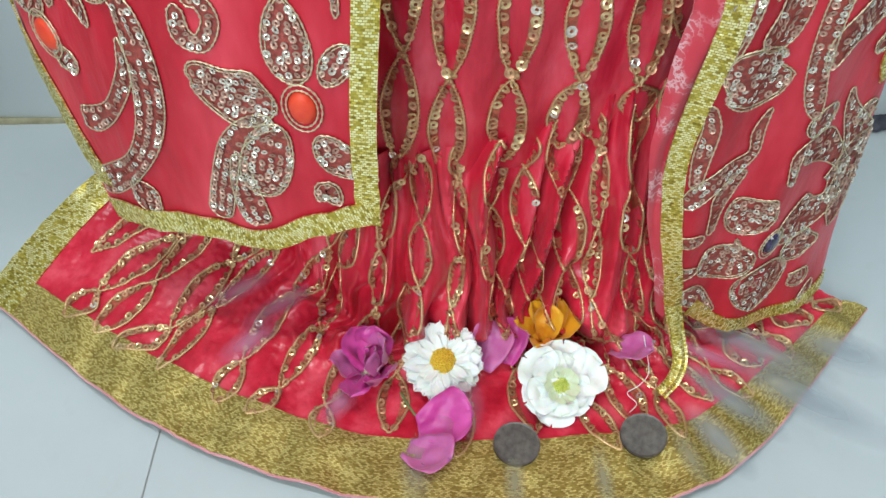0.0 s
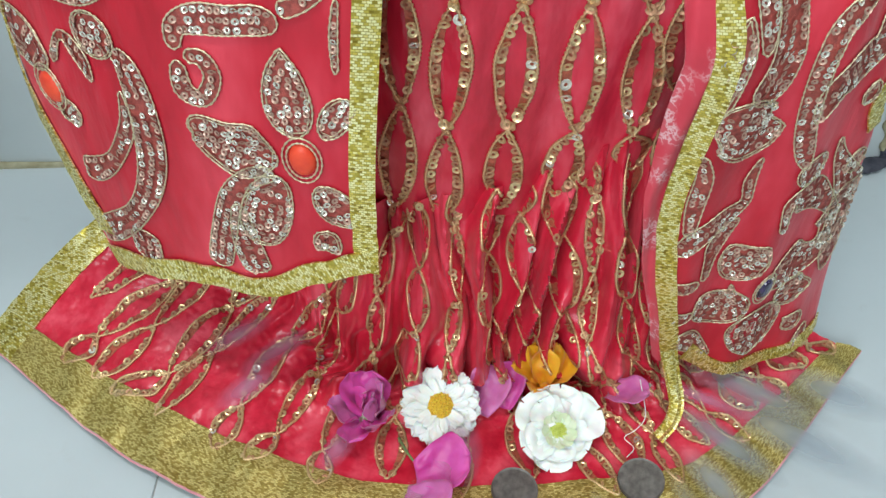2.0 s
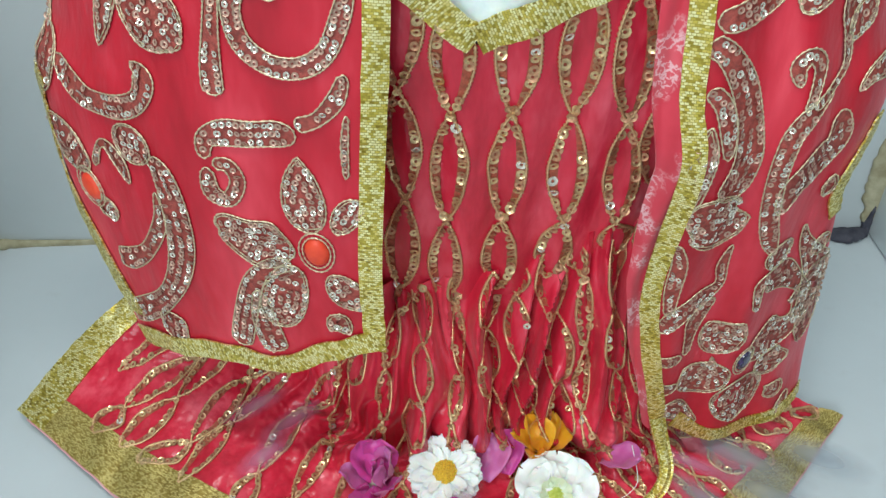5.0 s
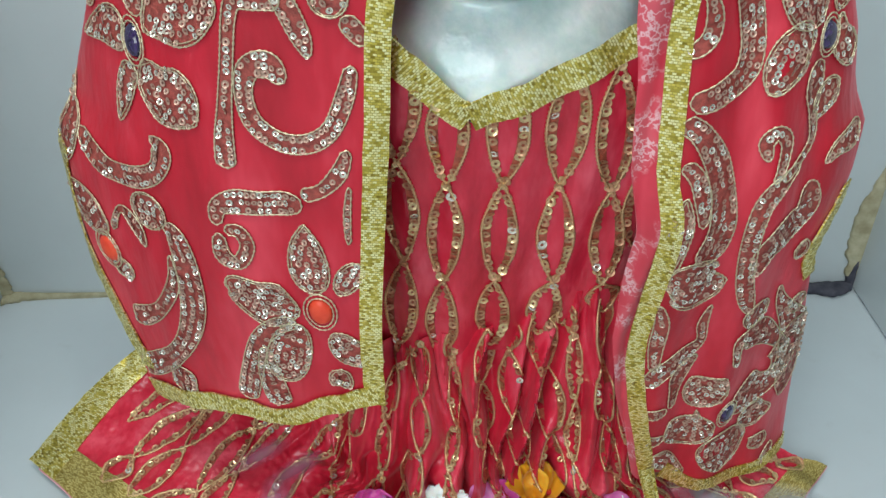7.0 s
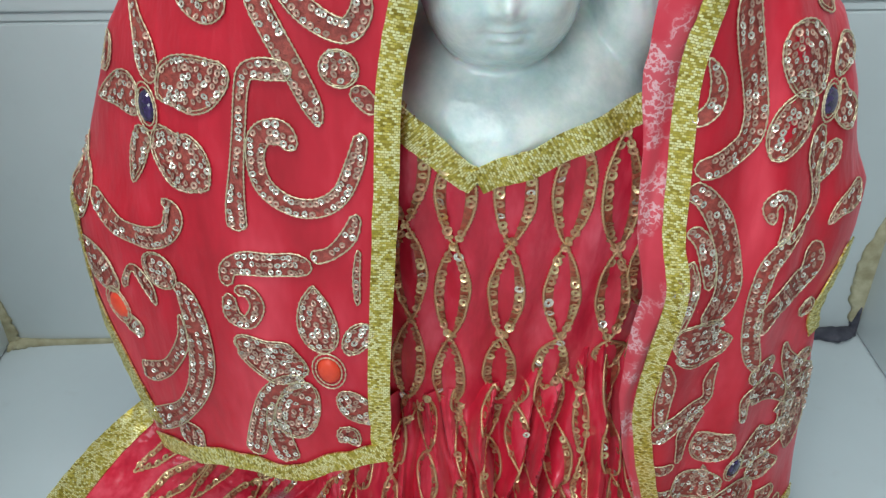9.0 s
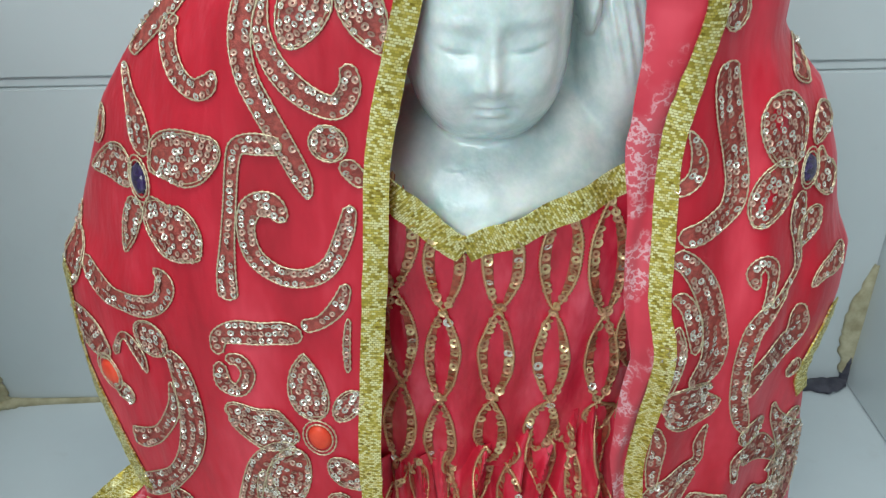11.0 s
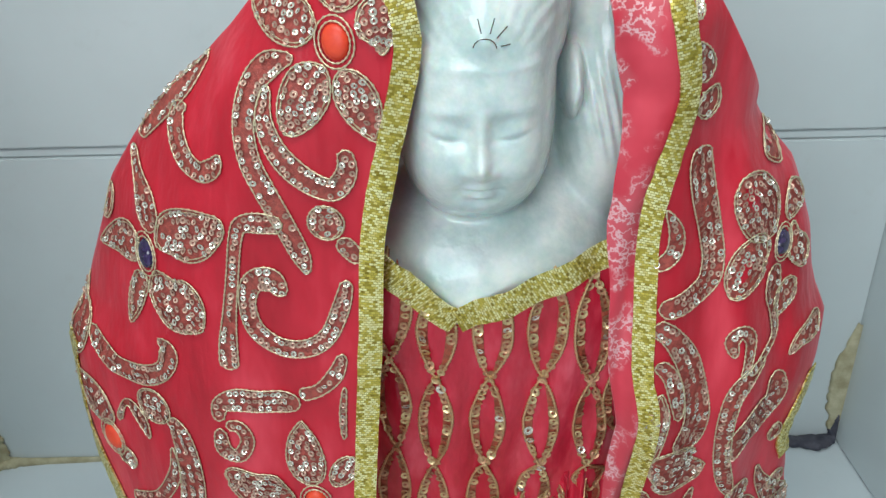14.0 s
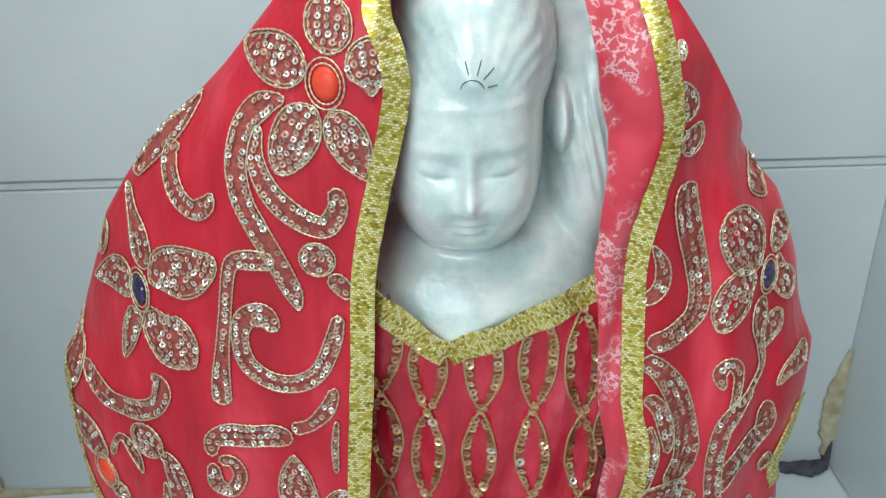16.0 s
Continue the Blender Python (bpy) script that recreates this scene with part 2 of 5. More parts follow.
for k in range(3):
    z0 = GROOVE_Z + TILE_GAP + 0.0009 + k * 0.302
    box("wall_tile", NX0, NX1, NY, NY + 0.0035, z0, z0 + 0.3, TILE_WALL, 0.0012, wall_back)
for name, x0, x1, xt0, xt1 in (("wall_left", NX0 - 0.1, NX0 - 0.012, NX0 - 0.011, NX0), ("wall_right", NX1 + 0.012, NX1 + 0.1, NX1, NX1 + 0.011)):
    w = box(name, x0, x1, 0.2, NY + 0.012, 0.0, 1.3, GROUT)
    tagged(w, "white tiled side wall of the shrine niche", "wall", kind="structure")
    for k in range(4):
        box("wall_tile", xt0, xt1, 0.2, NY + 0.004, 0.002 + k * 0.302, 0.3 + k * 0.302, TILE_WALL, 0.0005, w)
for name, x0, x1, y0, y1 in (("wall_room_left", -2.1, -2.0, -1.85, 0.2), ("wall_room_right", 2.0, 2.1, -1.85, 0.2),
                             ("wall_room_front_left", -2.0, NX0 - 0.1, 0.2, 0.3), ("wall_room_front_right", NX1 + 0.1, 2.0, 0.2, 0.3)):
    tagged(box(name, x0, x1, y0, y1, 0.0, 2.2, PLASTER), "plain painted room wall", "wall", kind="structure")
for name, x0, x1, z0, z1 in (("wall_room_back_low", -2.0, 2.0, 0.0, 0.65), ("wall_room_back_high", -2.0, 2.0, 1.85, 2.2),
                             ("wall_room_back_left", -2.0, -1.5, 0.65, 1.85), ("wall_room_back_right", 0.0, 2.0, 0.65, 1.85)):
    tagged(box(name, x0, x1, -1.85, -1.75, z0, z1, PLASTER), "plain painted room wall round a window", "wall", kind="structure")
tagged(box("wall_over_niche", NX0 - 0.1, NX1 + 0.1, 0.2, 0.3, 1.3, 2.2, PLASTER), "plain painted wall above the niche", "wall", kind="structure")
tagged(box("niche_ceiling", NX0 - 0.1, NX1 + 0.1, 0.3, NY + 0.1, 1.3, 1.4, PLASTER), "plain painted ceiling of the niche", "ceiling", kind="structure")
tagged(box("ceiling", -2.1, 2.1, -1.85, 0.3, 2.2, 2.3, PLASTER), "plain painted room ceiling", "ceiling", kind="structure")


# ---- the forms of the cloth ----
def folds(x, z, seed, amp):
    return amp * (noise.noise((x * 22 + seed, z * 7, seed)) + 0.5 * noise.noise((x * 60 + seed, z * 14, seed * 2)))


VL_EDGE = [(0.10, -0.135), (0.128, -0.143), (0.147, -0.1495), (0.166, -0.1588), (0.19, -0.169), (0.205, -0.173), (0.235, -0.173), (0.265, -0.166), (0.284, -0.153),
           (0.30, -0.1465), (0.329, -0.133), (0.352, -0.1235), (0.375, -0.1065), (0.39, -0.094), (0.403, -0.0815), (0.416, -0.0645), (0.434, -0.0455), (0.461, -0.021), (0.50, 0.012), (0.55, 0.05)]
VL_BORDER = [(0.10, 0.006), (0.188, 0.007), (0.242, 0.011), (0.302, 0.016), (0.345, 0.019), (0.38, 0.026), (0.425, 0.037), (0.44, 0.0375), (0.465, 0.031), (0.50, 0.04), (0.55, 0.065)]
VR_EDGE = [(0.0, 0.266), (0.065, 0.2655), (0.09, 0.264), (0.11, 0.261), (0.14, 0.2545), (0.165, 0.2445), (0.178, 0.2415), (0.195, 0.236), (0.211, 0.231), (0.237, 0.2442), (0.256, 0.249),
           (0.268, 0.2548), (0.294, 0.2463), (0.319, 0.2412), (0.342, 0.2322), (0.357, 0.2248), (0.37, 0.2127), (0.381, 0.204), (0.399, 0.193), (0.414, 0.1818), (0.432, 0.1693), (0.445, 0.16), (0.50, 0.118), (0.55, 0.085)]
VR_BORDER = [(0.0, 0.163), (0.03, 0.160), (0.084, 0.149), (0.13, 0.139), (0.172, 0.134), (0.243, 0.138), (0.276, 0.133), (0.302, 0.132), (0.352, 0.131), (0.38, 0.135), (0.411, 0.141), (0.442, 0.135),
             (0.465, 0.129), (0.50, 0.115), (0.55, 0.075)]


def left_frame(z):
    edge = lerp_list(VL_EDGE, max(z, 0.25))
    xc = lerp_list([(0.30, 0.0), (0.45, 0.025), (0.55, 0.062)], z)
    yf = lerp_list([(0.10, 0.334), (0.21, 0.333), (0.30, 0.339), (0.44, 0.345), (0.50, 0.36), (0.55, 0.39)], z)
    depth = lerp_list([(0.28, 0.140), (0.45, 0.09), (0.55, 0.05)], z)
    return xc, xc - edge + 0.014, yf, depth


def right_frame(z):
    edge = max(lerp_list(VR_EDGE, z), lerp_list([(0.0, 0.268), (0.15, 0.264), (0.27, 0.257), (0.30, 0.24), (0.33, 0.2)], z))
    xc = lerp_list([(0.30, 0.135), (0.45, 0.125), (0.55, 0.072)], z)
    yf = lerp_list([(0.0, 0.352), (0.06, 0.350), (0.13, 0.341), (0.25, 0.328), (0.34, 0.338), (0.44, 0.336), (0.50, 0.36), (0.55, 0.39)], z)
    depth = lerp_list([(0.0, 0.055), (0.14, 0.10), (0.45, 0.085), (0.55, 0.05)], z)
    return xc, edge - xc + 0.003, yf, depth


def left_veil(x, z, lift=0.0):
    xc, w, yf, d = left_frame(z)
    u = max(-0.6, min(0.999, (xc - x) / w))
    y = yf + d * (1 - math.sqrt(1 - u * u)) if u > 0 else yf + 0.3 * u * u * w
    y += folds(x, z, 3.1, 0.0038)
    nrm = Vector((-max(u, 0) * 0.9, -math.sqrt(max(0.02, 1 - u * u)), 0)).normalized()
    return Vector((x, y, z)) + nrm * lift


def right_veil(x, z, lift=0.0):
    xc, w, yf, d = right_frame(z)
    u = max(-0.6, min(0.999, (x - xc) / w))
    y = yf + d * (1 - math.sqrt(1 - u * u)) if u > 0 else yf + 0.3 * u * u * w
    y += folds(x, z, 7.7, 0.0036) + 0.004 * math.sin((x - 0.13) * 150 + z * 6) * max(0, 1 - u * u)
    nrm = Vector((max(u, 0) * 0.9, -math.sqrt(max(0.02, 1 - u * u)), 0)).normalized()
    return Vector((x, y, z)) + nrm * lift


def left_bottom(x):
    return lerp_list([(-0.14, 0.097), (-0.12, 0.104), (-0.08, 0.115), (-0.047, 0.114), (-0.025, 0.127), (-0.003, 0.134), (0.008, 0.140)], x)


def right_bottom(x):
    return lerp_list([(0.16, 0.060), (0.168, 0.053), (0.187, 0.034), (0.204, 0.030), (0.222, 0.0265), (0.25, 0.0285), (0.27, 0.030)], x)


def wrap_left(a, b):
    """a: from the border to the outer edge, b: from the bottom to the top."""
    z = 0.113 + (0.548 - 0.113) * b
    xb = lerp_list(VL_BORDER, z) - 0.004
    xe = lerp_list(VL_EDGE, z)
    x = xb + (xe - xb) * min(1.0, a / 0.9)
    zz = z + (left_bottom(x) - 0.113) * max(0, 1 - b * 6)
    p = left_veil(x, zz)
    if a > 0.9:
        k = (a - 0.9) / 0.1
        back = 0.0 if z < 0.2 else min(1.0, (z - 0.2) / 0.1)
        p += Vector((0.02 * k * k, 0.09 * k, 0)) * back
    return p


def wrap_right(a, b):
    z = 0.032 + (0.548 - 0.032) * b
    xb = lerp_list(VR_BORDER, z) + 0.004
    xe = lerp_list(VR_EDGE, z)
    x = xb + (xe - xb) * min(1.0, a / 0.9)
    zz = z + (right_bottom(x) - 0.032) * max(0, 1 - b * 8)
    p = right_veil(x, zz)
    if a > 0.9:
        k = (a - 0.9) / 0.1
        back = 0.0 if z < 0.25 else min(1.0, (z - 0.25) / 0.06)
        p += Vector((-0.02 * k * k, 0.09 * k, 0)) * back
    return p


def ribbon(name, centre, halfwidth, n, surf, mat, parent, lift=0.0015, label="", m=4, crease=0.0006):
    """A flat trim laid on a surface; centre: list of (x, z)."""
    pts = spline(centre, n)
    vs, fs = [], []
    for k, p in enumerate(pts):
        q = pts[min(k + 1, n)] - pts[max(k - 1, 0)]
        q = q / (np.hypot(*q) + 1e-9)
        nx, nz = -q[1], q[0]
        hw = halfwidth * (1 + 0.08 * noise.noise((k * 0.35, halfwidth * 900, 1.0)))
        for i in range(m + 1):
            s = (i / m * 2 - 1) * hw
            wob = crease * noise.noise((k * 0.5, i * 0.9, 4.0))
            vs.append(surf(p[0] + nx * s, p[1] + nz * s, lift + wob))
    for k in range(n):
        for i in range(m):
            a = k * (m + 1) + i
            fs.append((a, a + 1, a + m + 2, a + m + 1))
    ob = mesh_object(name, vs, fs, mat, parent, label)
    lay_uv(ob.data, m, n)
    sol = ob.modifiers.new("thickness", "SOLIDIFY")
    sol.thickness, sol.offset = 0.0009, 0.0
    ob.modifiers.new("crisp_rim", "EDGE_SPLIT").split_angle = radians(65)
    return under(ob, parent)


# ---- the statue under the clothes ----
def neckline(x):
    return lerp_list([(-0.03, 0.372), (0.0195, 0.333), (0.051, 0.303), (0.12, 0.340), (0.165, 0.365)], x)


def bump_fn(x, z, cx, cz, rx, rz):
    return math.exp(-(((x - cx) / rx) ** 2 + ((z - cz) / rz) ** 2))


def dome(x, z, cx, cz, rx, rz, front, depth, p=2.0):
    r = (abs((x - cx) / rx) ** p + abs((z - cz) / rz) ** p)
    return front + depth * (1 - math.sqrt(max(0.0, 1 - r))) if r < 1 else 9.0


def statue_front(x, z):
    cx = 0.0617
    head = dome(x, z, cx, 0.3985, 0.0375, 0.0585, 0.338, 0.050, 2.6)
    crown = dome(x, z, cx + 0.005, 0.437, 0.0390, 0.050, 0.342, 0.06, 2.1)
    neck = dome(x, z, 0.06, 0.345, 0.0285, 0.08, 0.373, 0.04)
    chest = dome(x, z, 0.068, 0.285, 0.088, 0.082, 0.347, 0.075)
    slab = 0.402 - 0.012 * bump_fn(x, z, 0.122, 0.42, 0.016, 0.08) if z < 0.485 else 9.0
    fall = dome(x, z, 0.125, 0.385, 0.022, 0.070, 0.374, 0.035)
    ear = dome(x, z, 0.1075, 0.403, 0.0055, 0.020, 0.370, 0.03)
    vals = [head, crown, neck, chest, slab, fall, ear]
    k = 260.0
    m = min(vals)
    y = m - math.log(sum(math.exp(-k * (v - m)) for v in vals)) / k
    # soft carving of the face
    y -= 0.0064 * bump_fn(x, z, cx, 0.3795, 0.0044, 0.0060) + 0.0046 * bump_fn(x, z, cx, 0.391, 0.0036, 0.012)
    y -= 0.0016 * (bump_fn(x, z, cx - 0.0055, 0.377, 0.003, 0.003) + bump_fn(x, z, cx + 0.0055, 0.377, 0.003, 0.003))
    y += 0.0036 * (bump_fn(x, z, cx - 0.0105, 0.3955, 0.0085, 0.0065) + bump_fn(x, z, cx + 0.0105, 0.396, 0.0085, 0.0065))
    y -= 0.0024 * (bump_fn(x, z, cx - 0.0145, 0.3955, 0.0070, 0.0045) + bump_fn(x, z, cx + 0.0145, 0.396, 0.0070, 0.0045))
    for sg in (-1, 1):
        lid = 0.3915 + 0.10 * (abs(x - cx) - 0.012) + 14.0 * (abs(x - cx) - 0.013) ** 2
        y += 0.0011 * bump_fn(x, z, cx + sg * 0.0135, lid, 0.0075, 0.0010)
    y -= 0.0010 * (bump_fn(x, z, cx - 0.014, 0.4035, 0.010, 0.003) + bump_fn(x, z, cx + 0.014, 0.404, 0.010, 0.003))
    y -= 0.0022 * bump_fn(x, z, cx, 0.3698, 0.0058, 0.0017) + 0.0024 * bump_fn(x, z, cx, 0.3650, 0.0048, 0.0019)
    y += 0.0018 * bump_fn(x, z, cx, 0.3675, 0.0068, 0.0008) + 0.0014 * bump_fn(x, z, cx, 0.3615, 0.007, 0.0018)
    y += 0.0016 * (bump_fn(x, z, cx - 0.0088, 0.3668, 0.0028, 0.0042) + bump_fn(x, z, cx + 0.0088, 0.3668, 0.0028, 0.0042))
    y -= 0.0030 * bump_fn(x, z, cx, 0.3555, 0.010, 0.0060)
    y -= 0.0040 * (bump_fn(x, z, cx - 0.019, 0.375, 0.012, 0.012) + bump_fn(x, z, cx + 0.019, 0.375, 0.012, 0.012))
    # hair ridges of the crown, a headband edge, and grooves of the falling hair
    if z > 0.424:
        ridge = math.sin(math.atan2(x - cx, z - 0.415) * 34 + 2.5 * noise.noise((x * 60, z * 60, 0)))
        y -= 0.0003 * ridge * min(1, (z - 0.424) / 0.01) * min(1.0, max(0.0, math.hypot(x - cx, z - 0.432) / 0.018 - 0.5))
    y -= 0.0005 * bump_fn(0, z, 0, 0.4215 + 1.5 * (x - cx) ** 2, 1, 0.0026) * (1 if abs(x - cx) < 0.036 else 0)
    y -= 0.0024 * bump_fn(x, z, cx + 0.0015, 0.4335, 0.0052, 0.0055)
    if 0.104 < x < 0.14:
        y -= 0.0012 * math.sin((x + 0.25 * (z - 0.39)) * 1300) * bump_fn(x, z, 0.12, 0.392, 0.012, 0.02)
    lim = 0.372 - 0.15 * (z - 0.15) + 1.6 * (x - 0.075) ** 2 + 0.008
    k = min(1.0, max(0.0, (neckline(x) - 0.002 - z) / 0.012))
    y = y + k * max(0.0, lim - y)
    return y + 0.0008 * noise.noise((x * 45, z * 45, 2))


def build_statue():
    x0, x1, z0, z1 = -0.02, 0.15, 0.20, 0.497
    nu, nv = 170, 290
    vs, fs = grid(lambda a, b: (x0 + (x1 - x0) * a, min(0.45, statue_front(x0 + (x1 - x0) * a, z0 + (z1 - z0) * b)), z0 + (z1 - z0) * b), nu, nv)
    nf = len(vs)
    ring = [i for i in range(nu + 1)] + [j * (nu + 1) + nu for j in range(1, nv + 1)] + [nv * (nu + 1) + i for i in range(nu - 1, -1, -1)] + [j * (nu + 1) for j in range(nv - 1, 0, -1)]
    for i in ring:
        vs.append((vs[i][0], 0.47, vs[i][2]))
    n = len(ring)
    for k in range(n):
        fs.append((ring[k], nf + k, nf + (k + 1) % n, ring[(k + 1) % n]))
    fs.append(tuple(nf + k for k in range(n)))
    # seated body and plinth below, hidden by the clothes
    body = len(vs)
    rings = [(0.0, 0.15, 0.075), (0.05, 0.15, 0.075), (0.10, 0.12, 0.06), (0.16, 0.085, 0.045), (0.21, 0.080, 0.04)]
    for z, rx, ry in rings:
        for k in range(32):
            a = 2 * math.pi * k / 32
            vs.append((0.06 + rx * math.cos(a), 0.462 + ry * math.sin(a), z))
    for r in range(len(rings) - 1):
        for k in range(32):
            a, b = body + r * 32 + k, body + r * 32 + (k + 1) % 32
            fs.append((a, b, b + 32, a + 32))
    ids = [0] * len(fs)
    # thin dark strokes of a rayed mark on the brow
    mx, mz = 0.0632, 0.4305
    strokes = [[(0.0048 * math.cos(a), 0.0045 * math.sin(a)) for a in np.linspace(0.1, 3.0, 9)]]
    strokes += [[(0.0065 * math.cos(a), 0.0065 * math.sin(a)), (ln * math.cos(a), ln * math.sin(a))] for a, ln in ((0.15, 0.0105), (0.75, 0.0125), (1.25, 0.0125), (1.8, 0.0120))]
    for st in strokes:
        tube(vs, fs, [Vector((mx + p[0], statue_front(mx + p[0], mz + p[1]) - 0.0002, mz + p[1])) for p in st], 0.0002, False, 0.0)
    ids += [1] * (len(fs) - len(ids))
    ob = mesh_object("statue", vs, fs, [MARBLE, DARK_PAINT], None, "", True, ids)
    tagged(ob, "polished white marble seated statue dressed in red cloth", "statue")
    return ob


build_statue()

# ---- bodice ----
bodice = empty("bodice", (0.06, 0.37, 0.13), "red satin bodice with gold thread lattice and gold neck trim", "bodice")


def bodice_y(x, z):
    return 0.372 - 0.15 * (z - 0.15) + 1.6 * (x - 0.075) ** 2


def on_bodice(x, z, lift=0.0):
    y = bodice_y(x, z) + folds(x, z, 5.5, 0.0032) + 0.0018 * math.sin(x * 230 + 2 * noise.noise((x * 9, z * 9, 1)))
    return Vector((x, y - lift, z))


def waistline(x):
    return lerp_list([(-0.03, 0.122), (0.009, 0.126), (0.037, 0.128), (0.06, 0.137), (0.084, 0.144), (0.108, 0.155), (0.126, 0.163), (0.165, 0.19)], x)


def bodice_sheet(a, b):
    x = -0.028 + 0.19 * a
    z = waistline(x) - 0.008 + (neckline(x) - 0.003 - waistline(x)) * b
    p = on_bodice(x, z)
    if b < 0.1:
        p.y += 0.003 * (1 - b / 0.1) ** 2
    return p


sheet("bodice_cloth", bodice_sheet, 90, 70, RED_SATIN, bodice, "red satin cloth, softly creased")
ribbon("neck_trim", [(-0.012, 0.352), (0.0195, 0.325), (0.040, 0.3045), (0.051, 0.2965)], 0.0072, 40, on_bodice, GOLD_TRIM, bodice, 0.0018)
ribbon("neck_trim", [(0.051, 0.2965), (0.075, 0.307), (0.12, 0.3325), (0.137, 0.342)], 0.0072, 50, on_bodice, GOLD_TRIM, bodice, 0.0022)

# ---- skirt ----
skirt = empty("skirt", (0.04, 0.36, 0.0), "gathered red satin skirt with wide gold hem spread on floor tiles", "skirt")
SKIRT_A = [0.0, 0.22, 0.45, 0.6, 0.75, 1.0]
SKIRT_P = [
    [(-0.095, 0.450, 0.125), (-0.165, 0.455, 0.070), (-0.212, 0.437, 0.028), (-0.242, 0.398, 0.005)],
    [(-0.050, 0.410, 0.125), (-0.080, 0.420, 0.050), (-0.102, 0.385, 0.020), (-0.128, 0.312, 0.004)],
    [(0.015, 0.3785, 0.142), (0.006, 0.362, 0.042), (-0.002, 0.346, 0.008), (-0.012, 0.266, 0.004)],
    [(0.075, 0.3765, 0.157), (0.078, 0.362, 0.042), (0.088, 0.350, 0.008), (0.10, 0.258, 0.004)],
    [(0.135, 0.3765, 0.186), (0.142, 0.364, 0.048), (0.160, 0.352, 0.010), (0.190, 0.281, 0.004)],
    [(0.190, 0.420, 0.150), (0.225, 0.415, 0.060), (0.265, 0.405, 0.014), (0.300, 0.392, 0.004)],
]


def skirt_ctrl(a):
    """The four control points of the fall of the cloth at a."""
    out = []
    for c in range(4):
        col = [SKIRT_P[i][c] for i in range(6)]
        u = 0.0
        for i in range(5):
            if a <= SKIRT_A[i + 1] or i == 4:
                u = i + (a - SKIRT_A[i]) / (SKIRT_A[i + 1] - SKIRT_A[i])
                break
        P = [np.array(p) for p in col]
        P = [2 * P[0] - P[1]] + P + [2 * P[-1] - P[-2]]
        i = max(0, min(int(u), 4))
        t = u - i
        A, B, C, D = P[i:i + 4]
        out.append(0.5 * ((2 * B) + (C - A) * t + (2 * A - 5 * B + 4 * C - D) * t * t + (3 * B - A - 3 * C + D) * t ** 3))
    return out


def on_skirt(a, s, lift=0.0):
    A, B, C, D = skirt_ctrl(a)
    u = s * 3
    P = [2 * A - B, A, B, C, D, 2 * D - C]
    i = max(0, min(int(u), 2))
    t = u - i
    a0, b0, c0, d0 = P[i:i + 4]
    p = 0.5 * ((2 * b0) + (c0 - a0) * t + (2 * a0 - 5 * b0 + 4 * c0 - d0) * t * t + (3 * b0 - a0 - 3 * c0 + d0) * t ** 3)
    wob = 5.0 * noise.noise((a * 7, s * 3.2, 3)) + 2.0 * noise.noise((a * 19, s * 6, 5))
    ph = a * 2 * math.pi * 25 + 1.5 * wob + 11.0 * s
    mid = max(0.0, 1 - abs(a - 0.58) / 0.34) ** 0.7
    bell = math.sin(math.pi * min(1, max(0, s * 1.25 + 0.10))) ** 0.6 if s < 0.70 else 0.0
    rise = 1.0 / (1 + math.exp(-(s - 0.8) * 30))
    puff = (0.5 + 0.5 * math.sin(ph)) ** 1.25 - 0.45
    soft = math.sin(a * 2 * math.pi * 13 + 0.6 * wob)
    swell = 0.7 + 0.9 * noise.noise((a * 13, s * 4, 8))
    w = bell * ((0.0250 * puff + 0.0040 * math.sin(2.3 * ph + 2.0 * wob)) * mid * swell + (0.0022 + 0.002 * mid) * soft) + rise * (0.0012 + 0.004 * max(0, a - 0.55)) * soft
    w *= min(1.0, max(0.0, a / 0.10))
    w += 0.0016 * noise.noise((a * 40, s * 14, 9)) + 0.0008 * noise.noise((a * 110, s * 40, 2))
    flat = min(1.0, max(0.0, (s - 0.35) / 0.3))
    d = Vector((0.15 * (a - 0.5), -(1 - flat), 0.25 + flat)).normalized()
    q = Vector(p) + d * (w + lift + 0.003 * flat)
    q.z = max(q.z, 0.0015 + lift)
    return q


HEM_S = 0.865
sheet("skirt_cloth", lambda u, v: on_skirt(u, v * (HEM_S + 0.01)), 460, 120, RED_SATIN, skirt, "gathered red satin cloth")
hem_band = sheet("hem_band", lambda u, v: on_skirt(u, HEM_S + v * (1.0 - HEM_S), 0.0012), 300, 12, GOLD_HEM, skirt, "wide woven gold hem band")
sheet("edge_band", lambda u, v: on_skirt(-0.018 + u * 0.045, v, 0.0016), 8, 60, GOLD_TRIM, skirt, "gold lace band on the side edge")
piping = sheet("hem_piping", lambda u, v: on_skirt(u, 1.0 + v * 0.005, 0.0006), 300, 2, PINK_FRAY, skirt, "frayed pink edge below the hem band")
piping.parent = hem_band
piping.matrix_parent_inverse = Matrix()

# ---- dupatta ----
dupatta = empty("dupatta", (0.06, 0.40, 0.50), "red organza veil with silver sequin embroidery draped over the statue", "veil")
sheet("veil_panel", wrap_left, 110, 110, RED_VEIL, dupatta)
sheet("veil_panel", wrap_right, 90, 130, RED_VEIL, dupatta)
ribbon("gold_border", [(lerp_list(VL_BORDER, z) - 0.0055, z) for z in (0.136, 0.15, 0.19, 0.24, 0.30, 0.345, 0.38, 0.425, 0.445, 0.465, 0.50, 0.54)], 0.0056, 130, left_veil, GOLD_TRIM, dupatta)
ribbon("gold_border", [(x, left_bottom(x) + 0.006) for x in (-0.137, -0.11, -0.078, -0.048, -0.026, 0.004)], 0.0062, 60, left_veil, GOLD_TRIM, dupatta, 0.0022)
